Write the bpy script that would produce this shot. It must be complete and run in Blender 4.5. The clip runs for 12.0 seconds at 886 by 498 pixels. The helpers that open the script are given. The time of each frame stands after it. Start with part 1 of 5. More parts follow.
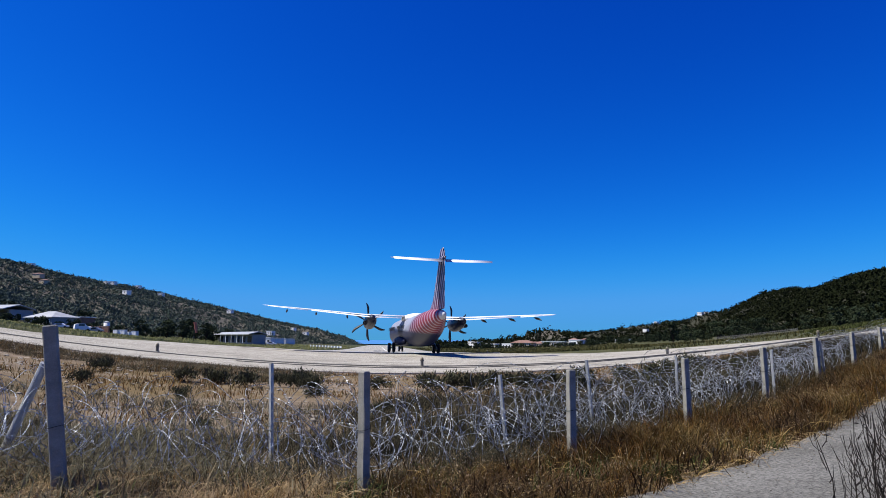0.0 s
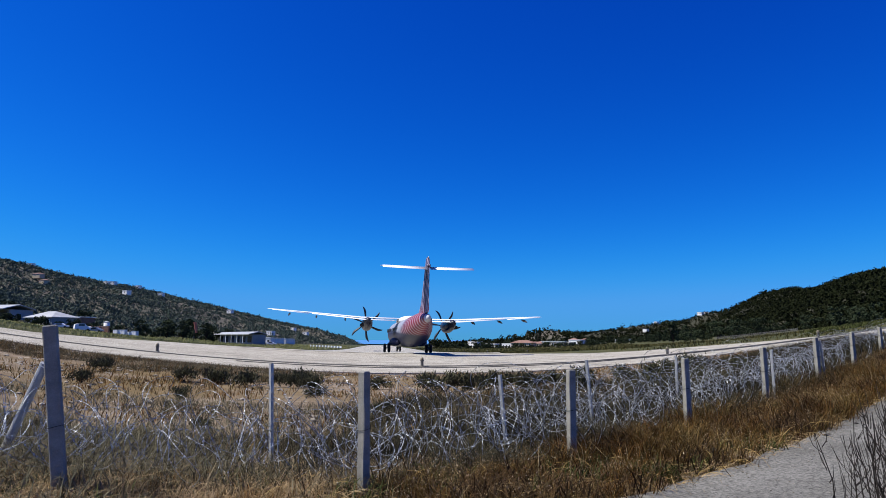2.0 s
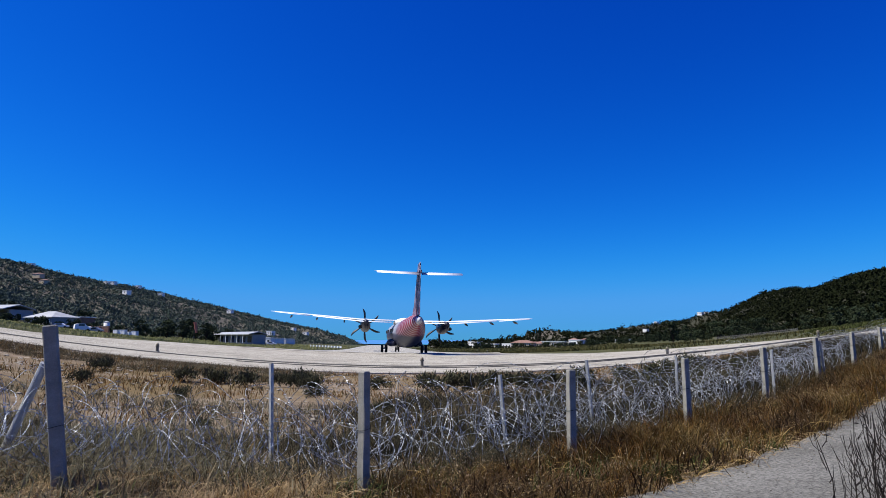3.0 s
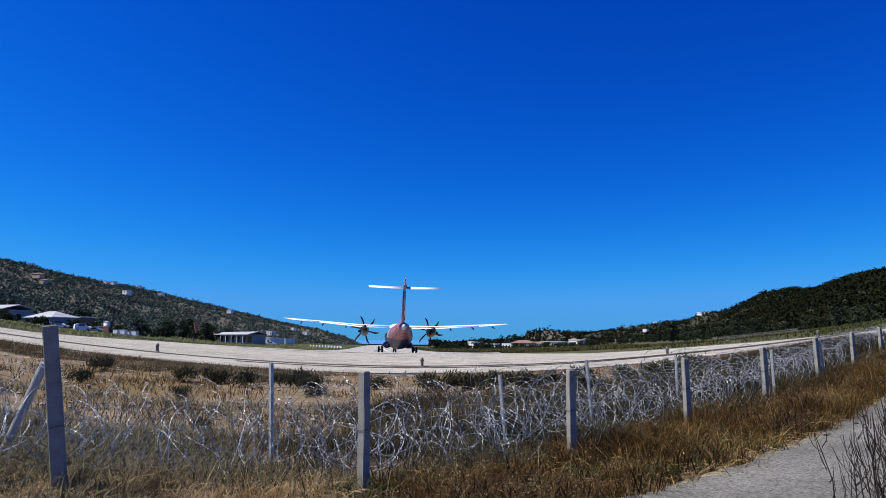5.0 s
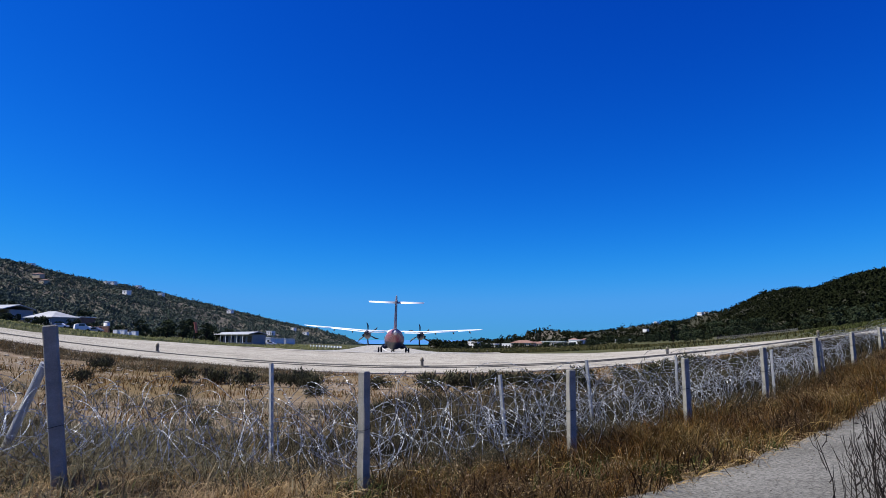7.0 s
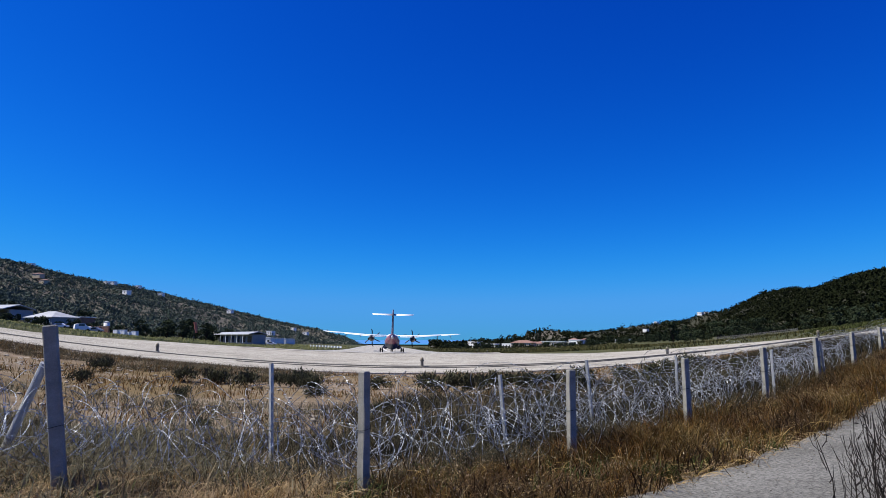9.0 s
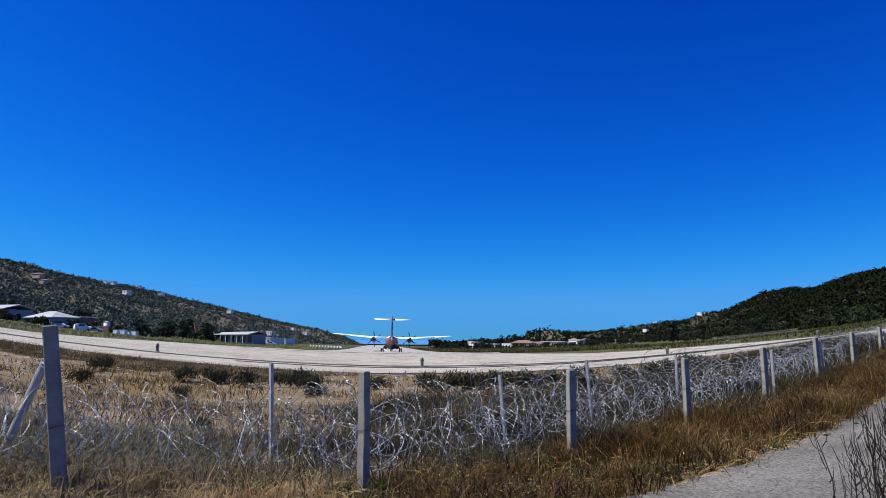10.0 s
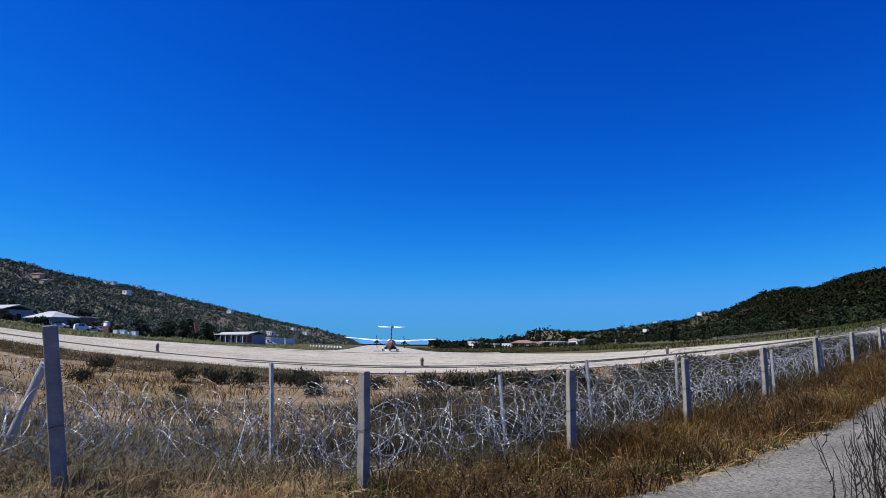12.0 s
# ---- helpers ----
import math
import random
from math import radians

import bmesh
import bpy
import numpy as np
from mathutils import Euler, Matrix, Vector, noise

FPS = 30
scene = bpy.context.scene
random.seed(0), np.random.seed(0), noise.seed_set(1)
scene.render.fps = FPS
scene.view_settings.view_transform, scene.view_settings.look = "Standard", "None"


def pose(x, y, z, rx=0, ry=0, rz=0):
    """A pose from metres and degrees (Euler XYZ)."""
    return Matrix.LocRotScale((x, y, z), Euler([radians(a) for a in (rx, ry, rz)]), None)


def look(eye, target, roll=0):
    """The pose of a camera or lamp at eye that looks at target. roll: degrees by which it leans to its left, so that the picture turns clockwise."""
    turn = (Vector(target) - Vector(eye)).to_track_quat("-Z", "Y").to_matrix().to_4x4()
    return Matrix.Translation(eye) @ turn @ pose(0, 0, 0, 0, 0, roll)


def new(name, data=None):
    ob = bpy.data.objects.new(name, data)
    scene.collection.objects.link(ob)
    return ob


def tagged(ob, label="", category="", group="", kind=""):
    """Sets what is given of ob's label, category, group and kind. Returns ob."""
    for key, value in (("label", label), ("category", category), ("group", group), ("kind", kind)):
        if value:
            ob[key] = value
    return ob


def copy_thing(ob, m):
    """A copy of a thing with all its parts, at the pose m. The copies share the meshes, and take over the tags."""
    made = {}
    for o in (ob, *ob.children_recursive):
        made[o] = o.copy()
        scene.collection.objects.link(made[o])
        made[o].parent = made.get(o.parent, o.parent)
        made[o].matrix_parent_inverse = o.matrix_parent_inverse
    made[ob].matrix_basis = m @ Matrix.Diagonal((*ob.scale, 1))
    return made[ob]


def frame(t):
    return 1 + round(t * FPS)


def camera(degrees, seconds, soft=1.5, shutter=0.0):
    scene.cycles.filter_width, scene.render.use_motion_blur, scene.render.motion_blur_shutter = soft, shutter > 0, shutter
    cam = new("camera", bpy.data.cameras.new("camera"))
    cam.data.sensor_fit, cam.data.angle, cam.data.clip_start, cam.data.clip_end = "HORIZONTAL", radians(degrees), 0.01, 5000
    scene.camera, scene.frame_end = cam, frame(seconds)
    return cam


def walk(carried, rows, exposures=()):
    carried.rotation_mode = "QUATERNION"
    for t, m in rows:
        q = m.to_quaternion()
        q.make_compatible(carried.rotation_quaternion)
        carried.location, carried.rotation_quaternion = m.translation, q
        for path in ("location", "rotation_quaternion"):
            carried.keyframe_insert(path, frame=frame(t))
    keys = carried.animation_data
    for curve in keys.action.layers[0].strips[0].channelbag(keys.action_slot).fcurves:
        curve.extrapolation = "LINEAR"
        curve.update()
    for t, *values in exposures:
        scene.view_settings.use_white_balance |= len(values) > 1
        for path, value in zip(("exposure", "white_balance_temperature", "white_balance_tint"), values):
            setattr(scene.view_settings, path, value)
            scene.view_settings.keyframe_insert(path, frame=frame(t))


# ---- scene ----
cam = camera(70, 12.0, soft=0.6)
CAM_POSE = pose(0.0, 0.0, 1.6, 98.08, 0, 0)
walk(cam, [(0.0, CAM_POSE), (12.0, CAM_POSE)])

# ---- daylight: clear sky, high sun to the left ----
SUN_ELEV, SUN_AZ = 55.0, -93.0          # azimuth from the runway's way (+y), positive to the right
world = bpy.data.worlds.new("clear_sky")
scene.world = world
world.use_nodes = True
wn = world.node_tree
wbg = wn.nodes["Background"]
sky = wn.nodes.new("ShaderNodeTexSky")
sky.sky_type = "NISHITA"
sky.sun_disc = False
sky.sun_elevation = radians(SUN_ELEV)
sky.sun_rotation = radians(SUN_AZ)
sky.air_density, sky.dust_density, sky.ozone_density = 1.0, 0.0, 5.0
# the deep blue of a clear southern sky: each channel's fall from the horizon up
split, join = wn.nodes.new("ShaderNodeSeparateColor"), wn.nodes.new("ShaderNodeCombineColor")
wn.links.new(sky.outputs[0], split.inputs[0])


def sky_channel(out, power, gain, level=None, soft=2.0):
    p = wn.nodes.new("ShaderNodeMath")
    p.operation = "POWER"
    wn.links.new(split.outputs[out], p.inputs[0])
    p.inputs[1].default_value = power
    g = wn.nodes.new("ShaderNodeMath")
    g.operation = "MULTIPLY"
    wn.links.new(p.outputs[0], g.inputs[0])
    g.inputs[1].default_value = gain
    if level:
        m = wn.nodes.new("ShaderNodeMath")
        m.operation = "SMOOTH_MIN"
        wn.links.new(g.outputs[0], m.inputs[0])
        m.inputs[1].default_value, m.inputs[2].default_value = level, soft
        g = m
    wn.links.new(g.outputs[0], join.inputs[out])


sky_channel(0, 3.0, 0.0085, 0.75, 0.5)
sky_channel(1, 1.60, 0.238, 3.5)
sky_channel(2, 0.94, 1.46, 8.8)
wn.links.new(join.outputs[0], wbg.inputs[0])
wbg.inputs[1].default_value = 0.071
sun_data = bpy.data.lights.new("sun", "SUN")
sun_data.energy, sun_data.angle, sun_data.color = 4.8, radians(0.5), (1.0, 0.970, 0.87)
sun = new("sun", sun_data)
az, el = radians(SUN_AZ), radians(SUN_ELEV)
to_sun = Vector((math.sin(az) * math.cos(el), math.cos(az) * math.cos(el), math.sin(el)))
sun.matrix_world = look(to_sun * 300, (0, 0, 0))
scene.view_settings.exposure = 0.5

rng = np.random.default_rng(7)


# ---- materials ----
def mat(name, rough=0.8, metal=0.0, spec=0.3):
    m = bpy.data.materials.new(name)
    m.use_nodes = True
    b = m.node_tree.nodes["Principled BSDF"]
    b.inputs["Roughness"].default_value = rough
    b.inputs["Metallic"].default_value = metal
    b.inputs["Specular IOR Level"].default_value = spec
    return m, m.node_tree, b


def node(nt, kind, **inputs):
    n = nt.nodes.new(kind)
    for k, v in inputs.items():
        n.inputs[k.replace("_", " ")].default_value = v
    return n


def noise_tex(nt, scale, detail=5.0, rough=0.6, vec=None):
    n = node(nt, "ShaderNodeTexNoise", Scale=scale, Detail=detail, Roughness=rough)
    if vec is not None:
        nt.links.new(vec, n.inputs["Vector"])
    return n.outputs["Fac"]


def ramp(nt, fac, *stops):
    r = nt.nodes.new("ShaderNodeValToRGB")
    e = r.color_ramp.elements
    while len(e) < len(stops):
        e.new(0.5)
    for s, (p, c) in zip(e, stops):
        s.position = p
        s.color = (*c, 1) if len(c) == 3 else c
    nt.links.new(fac, r.inputs[0])
    return r.outputs[0]


def mix(nt, fac, a, b, mode="MIX"):
    m = nt.nodes.new("ShaderNodeMix")
    m.data_type, m.blend_type = "RGBA", mode
    for sock, v in ((m.inputs[0], fac), (m.inputs[6], a), (m.inputs[7], b)):
        if isinstance(v, (int, float)):
            sock.default_value = v
        elif isinstance(v, tuple):
            sock.default_value = (*v, 1)
        else:
            nt.links.new(v, sock)
    return m.outputs[2]


def maths(nt, op, a, b=0.0):
    m = nt.nodes.new("ShaderNodeMath")
    m.operation = op
    for sock, v in zip(m.inputs, (a, b)):
        if isinstance(v, (int, float)):
            sock.default_value = v
        else:
            nt.links.new(v, sock)
    return m.outputs[0]


def bump(nt, b, height, strength=0.4, dist=0.02):
    n = node(nt, "ShaderNodeBump", Strength=strength, Distance=dist)
    nt.links.new(height, n.inputs["Height"])
    nt.links.new(n.outputs[0], b.inputs["Normal"])


def coords(nt):
    return nt.nodes.new("ShaderNodeTexCoord").outputs["Object"]


def xyz(nt, vec):
    s = nt.nodes.new("ShaderNodeSeparateXYZ")
    nt.links.new(vec, s.inputs[0])
    return s.outputs


def span(nt, v, a, b):
    m = nt.nodes.new("ShaderNodeMapRange")
    nt.links.new(v, m.inputs[0])
    m.inputs[1].default_value, m.inputs[2].default_value = a, b
    return m.outputs[0]


def mottled(name, dark, light, scale, rough=0.85, metal=0.0, fine=None, relief=0.3, island=0.0, spec=0.3):
    """Two colours by coarse and fine noise, with fine relief; island varies piece by piece."""
    m, nt, b = mat(name, rough, metal, spec)
    v = coords(nt)
    big = noise_tex(nt, scale, 4, 0.6, v)
    small = noise_tex(nt, fine or scale * 14, 5, 0.7, v)
    f = maths(nt, "ADD", maths(nt, "MULTIPLY", big, 0.6), maths(nt, "MULTIPLY", small, 0.4))
    if island:
        g = nt.nodes.new("ShaderNodeNewGeometry")
        oi = nt.nodes.new("ShaderNodeObjectInfo")
        r = maths(nt, "ADD", g.outputs["Random Per Island"], maths(nt, "MULTIPLY", oi.outputs["Random"], 0.3))
        f = maths(nt, "ADD", maths(nt, "MULTIPLY", f, 1 - island), maths(nt, "MULTIPLY", r, island))
    c = ramp(nt, f, (0.34, dark), (0.66, light))
    nt.links.new(c, b.inputs["Base Color"])
    if relief:
        bump(nt, b, small, relief, 0.02)
    return m


def blades(name, *colours):
    """Stalks and leaves, coloured stalk by stalk, a little light through them."""
    m, nt, b = mat(name, 0.85, 0, 0.04)
    g = nt.nodes.new("ShaderNodeNewGeometry")
    oi = nt.nodes.new("ShaderNodeObjectInfo")
    f = maths(nt, "FRACT", maths(nt, "ADD", g.outputs["Random Per Island"], oi.outputs["Random"]))
    n = noise_tex(nt, 0.9, 3, 0.6, coords(nt))
    f = maths(nt, "ADD", maths(nt, "MULTIPLY", f, 0.5), maths(nt, "MULTIPLY", span(nt, n, 0.3, 0.7), 0.5))
    step = 1.0 / (len(colours) - 1)
    c = ramp(nt, f, *[(i * step, col) for i, col in enumerate(colours)])
    nt.links.new(c, b.inputs["Base Color"])
    return m


GRASS_DRY = blades("dry_grass", (0.025, 0.014, 0.007), (0.090, 0.043, 0.014), (0.213, 0.107, 0.033), (0.045, 0.044, 0.017), (0.310, 0.222, 0.098), (0.106, 0.058, 0.021))
STRAW = blades("pale_straw", (0.259, 0.185, 0.089), (0.407, 0.318, 0.178), (0.311, 0.222, 0.111))
GRASS_GREY = blades("withered_weeds", (0.042, 0.041, 0.028), (0.085, 0.081, 0.051), (0.173, 0.149, 0.093), (0.074, 0.081, 0.046))
GRASS_GREEN = blades("verge_grass", (0.111, 0.122, 0.043), (0.189, 0.205, 0.073), (0.323, 0.300, 0.134), (0.144, 0.161, 0.055))
WEED_GREEN = blades("green_weeds", (0.015, 0.021, 0.007), (0.033, 0.044, 0.013), (0.067, 0.074, 0.022), (0.026, 0.033, 0.011))
# brown straw, paled further to stand for haze over the left verge
STRAW_BROWN = blades("hazy_brown_grass", (0.112, 0.082, 0.046), (0.265, 0.184, 0.097), (0.450, 0.327, 0.184), (0.194, 0.153, 0.087))
BROWN_WEEDS = blades("brown_weeds", (0.031, 0.027, 0.016), (0.075, 0.062, 0.037), (0.133, 0.107, 0.064), (0.060, 0.060, 0.031))
DULL_LENS = mottled("dusty_amber_lens", (0.118, 0.096, 0.059), (0.222, 0.185, 0.126), 5, 0.4, relief=0.0)
RUST_GRASS = blades("rust_brown_grass", (0.008, 0.005, 0.003), (0.044, 0.019, 0.006), (0.136, 0.067, 0.017), (0.018, 0.020, 0.006), (0.223, 0.147, 0.053), (0.047, 0.027, 0.009))
WEED_DARK = blades("dark_weeds", (0.011, 0.011, 0.006), (0.029, 0.027, 0.019), (0.070, 0.060, 0.034), (0.025, 0.031, 0.015))
GRASS_OLIVE = blades("olive_grass", (0.026, 0.030, 0.010), (0.048, 0.052, 0.018), (0.092, 0.078, 0.033), (0.037, 0.041, 0.013))
SHRUB = blades("shrub_leaves", (0.026, 0.028, 0.015), (0.052, 0.053, 0.028), (0.096, 0.089, 0.052), (0.041, 0.043, 0.021))
LEAF = blades("tree_leaves", (0.012, 0.019, 0.012), (0.022, 0.033, 0.018), (0.043, 0.053, 0.028), (0.019, 0.027, 0.015))
BANK_GREEN = blades("bank_grass", (0.023, 0.031, 0.009), (0.044, 0.055, 0.016), (0.083, 0.086, 0.031), (0.034, 0.044, 0.012))
VERGE_DARK = blades("dark_rusty_litter", (0.014, 0.011, 0.007), (0.035, 0.023, 0.012), (0.084, 0.049, 0.022), (0.027, 0.028, 0.014))
GOLD_STRAW = blades("golden_straw", (0.10, 0.055, 0.018), (0.26, 0.16, 0.055), (0.46, 0.33, 0.14), (0.20, 0.13, 0.05), (0.52, 0.42, 0.24))
DARK_STEM = blades("dark_dead_stems", (0.016, 0.011, 0.007), (0.05, 0.032, 0.018), (0.11, 0.072, 0.04))
SEED = blades("seed_heads", (0.10, 0.06, 0.035), (0.32, 0.23, 0.14), (0.60, 0.50, 0.36))
TWIG = mottled("dark_dry_twigs", (0.009, 0.007, 0.006), (0.030, 0.022, 0.016), 30)
CONCRETE_POST = mottled("weathered_concrete", (0.155, 0.146, 0.124), (0.348, 0.329, 0.285), 6, 0.9, relief=0.5)
GALV = mottled("galvanised_steel", (0.30, 0.30, 0.29), (0.52, 0.515, 0.50), 9, 0.5, 0.12, relief=0.1)
WIRE = mottled("razor_wire_steel", (0.056, 0.060, 0.065), (0.338, 0.356, 0.375), 4, 0.5, 0.35, relief=0.0, island=0.5, spec=0.3)
BARB = mottled("razor_barb_steel", (0.05, 0.052, 0.055), (0.70, 0.72, 0.74), 4, 0.4, 0.2, relief=0.0, island=0.8, spec=0.4)
RUBBER = mottled("tyre_rubber", (0.009, 0.009, 0.010), (0.022, 0.022, 0.022), 8, 0.85)
WHITE_PAINT = mottled("white_paint", (0.76, 0.77, 0.79), (0.86, 0.86, 0.86), 0.7, 0.5, relief=0.0)
WHITE_WALL = mottled("whitewash", (0.72, 0.70, 0.67), (0.88, 0.87, 0.84), 0.5, 0.85, relief=0.2)
GREY_WALL = mottled("grey_render", (0.24, 0.24, 0.24), (0.36, 0.355, 0.35), 0.5, 0.85, relief=0.2)
BRICK_WALL = mottled("red_brown_masonry", (0.17, 0.085, 0.06), (0.30, 0.165, 0.12), 0.9, 0.9, relief=0.3)
CREAM_WALL = mottled("cream_render", (0.370, 0.296, 0.200), (0.488, 0.407, 0.296), 0.5, 0.85, relief=0.2)
ROOF_TILE = mottled("terracotta_roof", (0.178, 0.096, 0.074), (0.281, 0.167, 0.133), 0.8, 0.85, relief=0.4)
ROOF_METAL = mottled("pale_sheet_roof", (0.311, 0.318, 0.326), (0.459, 0.466, 0.474), 0.3, 0.5, relief=0.1)
DARK_GLASS = mottled("dark_window", (0.015, 0.02, 0.03), (0.04, 0.05, 0.06), 0.6, 0.12, relief=0.0, spec=0.5)
DARK_METAL = mottled("dark_grey_metal", (0.015, 0.016, 0.021), (0.044, 0.044, 0.052), 1.5, 0.45, 0.2, relief=0.0)
DUSTY_METAL = mottled("dusty_painted_metal", (0.07, 0.065, 0.058), (0.15, 0.14, 0.125), 3.0, 0.7, relief=0.1)
GREY_METAL = mottled("grey_alloy", (0.24, 0.25, 0.27), (0.38, 0.39, 0.41), 1.2, 0.4, 0.4, relief=0.0)
LAMP_GLASS = mottled("frosted_lamp_glass", (0.55, 0.55, 0.5), (0.8, 0.8, 0.75), 5, 0.2, relief=0.0)
STONE = mottled("pale_field_stone", (0.178, 0.152, 0.118), (0.340, 0.303, 0.248), 3, 0.95, island=0.4)


def ground_material():
    m, nt, b = mat("ground", 0.95, 0, 0.1)
    v = coords(nt)
    x, y, z = xyz(nt, v)
    big = noise_tex(nt, 0.16, 4, 0.6, v)
    mid = noise_tex(nt, 1.6, 8, 0.72, v)
    fine = noise_tex(nt, 11.0, 6, 0.75, v)
    soil = ramp(nt, mid, (0.3, (0.085, 0.061, 0.040)), (0.5, (0.213, 0.160, 0.110)), (0.7, (0.366, 0.311, 0.245)))
    straw = ramp(nt, fine, (0.3, (0.074, 0.052, 0.022)), (0.7, (0.222, 0.155, 0.074)))
    near = mix(nt, span(nt, big, 0.42, 0.62), soil, straw)
    green = ramp(nt, maths(nt, "ADD", maths(nt, "MULTIPLY", mid, 0.5), maths(nt, "MULTIPLY", big, 0.5)),
                 (0.35, (0.033, 0.036, 0.013)), (0.52, (0.063, 0.065, 0.025)), (0.66, (0.126, 0.104, 0.050)))
    edge = maths(nt, "ADD", y, maths(nt, "MULTIPLY", big, 4.0))
    c = mix(nt, span(nt, edge, 36, 46), near, green)
    nt.links.new(c, b.inputs["Base Color"])
    bump(nt, b, fine, 0.6, 0.05)
    return m


def pavement_material(name, dark, light, streak, wear=0.5):
    m, nt, b = mat(name, 0.9, 0, 0.2)
    v = coords(nt)
    big = noise_tex(nt, 0.12, 5, 0.65, v)
    fine = noise_tex(nt, 9.0, 6, 0.75, v)
    mapping = node(nt, "ShaderNodeMapping", Scale=(0.9, 0.05, 1.0) if streak == "y" else (0.05, 0.7, 1.0))
    nt.links.new(v, mapping.inputs[0])
    st = noise_tex(nt, 1.0, 4, 0.6, mapping.outputs[0])
    f = maths(nt, "ADD", maths(nt, "MULTIPLY", big, 0.4), maths(nt, "ADD", maths(nt, "MULTIPLY", fine, 0.25), maths(nt, "MULTIPLY", st, 0.35)))
    c = ramp(nt, f, (0.36, dark), (0.64, light))
    cr = node(nt, "ShaderNodeTexVoronoi", Scale=0.55)
    cr.feature = "DISTANCE_TO_EDGE"
    warp = node(nt, "ShaderNodeTexNoise", Scale=1.7, Detail=6.0, Roughness=0.7)
    nt.links.new(v, warp.inputs["Vector"])
    nt.links.new(mix(nt, 0.25, v, warp.outputs["Color"]), cr.inputs["Vector"])
    crack = ramp(nt, cr.outputs["Distance"], (0.0, (0.45, 0.43, 0.4)), (0.012, (1, 1, 1)))
    grit = ramp(nt, noise_tex(nt, 30.0, 4, 0.85, v), (0.40, (0.42, 0.41, 0.39)), (0.50, (1, 1, 1)), (0.62, (1.45, 1.43, 1.38)))
    patch = ramp(nt, noise_tex(nt, 0.7, 5, 0.7, v), (0.35, (0.72, 0.71, 0.69)), (0.55, (1.05, 1.05, 1.04)))
    c = mix(nt, 1.0, mix(nt, 1.0, mix(nt, wear, c, crack, "MULTIPLY"), grit, "MULTIPLY"), patch, "MULTIPLY")
    nt.links.new(c, b.inputs["Base Color"])
    bump(nt, b, fine, 0.35, 0.01)
    return m


GROUND = ground_material()
PAVING = pavement_material("sunlit_paving", (0.296, 0.270, 0.226), (0.429, 0.400, 0.344), "x")
RUNWAY = pavement_material("runway_asphalt", (0.303, 0.285, 0.252), (0.437, 0.414, 0.377), "y")
ROAD = pavement_material("old_concrete_road", (0.092, 0.089, 0.080), (0.192, 0.185, 0.170), "x", 0.35)
TAR = mottled("tar_joint", (0.052, 0.049, 0.044), (0.141, 0.133, 0.122), 0.7, 0.9)
RUBBER_MARK = mottled("rubber_streak", (0.14, 0.135, 0.13), (0.30, 0.29, 0.275), 0.25, 0.9, relief=0.0)
LINE_PAINT = mottled("worn_white_marking", (0.55, 0.55, 0.53), (0.80, 0.80, 0.78), 1.5, 0.8)
FADED_PAINT = mottled("faded_white_marking", (0.326, 0.318, 0.307), (0.444, 0.437, 0.422), 0.8, 0.85)
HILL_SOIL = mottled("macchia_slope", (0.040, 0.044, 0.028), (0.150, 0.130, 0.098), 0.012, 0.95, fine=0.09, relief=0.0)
# slope soil again, darkened to carry the right hill's shade
HILL_SHADE = mottled("shaded_macchia_slope", (0.013, 0.015, 0.007), (0.044, 0.041, 0.021), 0.012, 0.95, fine=0.09, relief=0.0)
# dark macchia green taken near black for the backlit slope's shade
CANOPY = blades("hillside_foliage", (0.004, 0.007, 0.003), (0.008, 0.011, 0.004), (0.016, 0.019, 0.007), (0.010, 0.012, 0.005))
# left hill's leaves, lighter and bluer in place of haze
CANOPY_HAZY = blades("hazy_hillside_foliage", (0.039, 0.057, 0.046), (0.057, 0.081, 0.064), (0.093, 0.112, 0.088), (0.052, 0.074, 0.057))
SEA = mottled("sea_water", (0.060, 0.19, 0.42), (0.075, 0.23, 0.49), 0.01, 0.7, relief=0.0, spec=0.05)


# ---- mesh helpers ----
def bm_object(name, bm, material, parent=None, label="", smooth=False):
    me = bpy.data.meshes.new(name)
    bmesh.ops.recalc_face_normals(bm, faces=bm.faces)
    bm.to_mesh(me)
    bm.free()
    for m in material if isinstance(material, (list, tuple)) else [material]:
        me.materials.append(m)
    if smooth:
        me.polygons.foreach_set("use_smooth", [True] * len(me.polygons))
    ob = new(name, me)
    ob.parent = parent
    return tagged(ob, label)


part = bm_object


def raw_object(name, verts, faces, material, parent=None, smooth=False, label=""):
    me = bpy.data.meshes.new(name)
    me.from_pydata(np.asarray(verts, float).tolist(), [], faces.tolist() if isinstance(faces, np.ndarray) else [tuple(map(int, f)) for f in faces])
    me.materials.append(material)
    if smooth:
        me.polygons.foreach_set("use_smooth", [True] * len(me.polygons))
    ob = new(name, me)
    ob.parent = parent
    return tagged(ob, label)


def box(bm, cx, cy, cz, sx, sy, sz, bevel=0.0, m=None):
    r = bmesh.ops.create_cube(bm, size=1.0, matrix=Matrix.Translation((cx, cy, cz)) @ Matrix.Diagonal((sx, sy, sz, 1)))
    vs = r["verts"]
    if bevel:
        es = list({e for v in vs for e in v.link_edges})
        vs = bmesh.ops.bevel(bm, geom=es, offset=bevel, segments=2, affect="EDGES", profile=0.6)["verts"]
    if m is not None:
        bmesh.ops.transform(bm, matrix=m, verts=[v for v in vs if v.is_valid])
    return vs


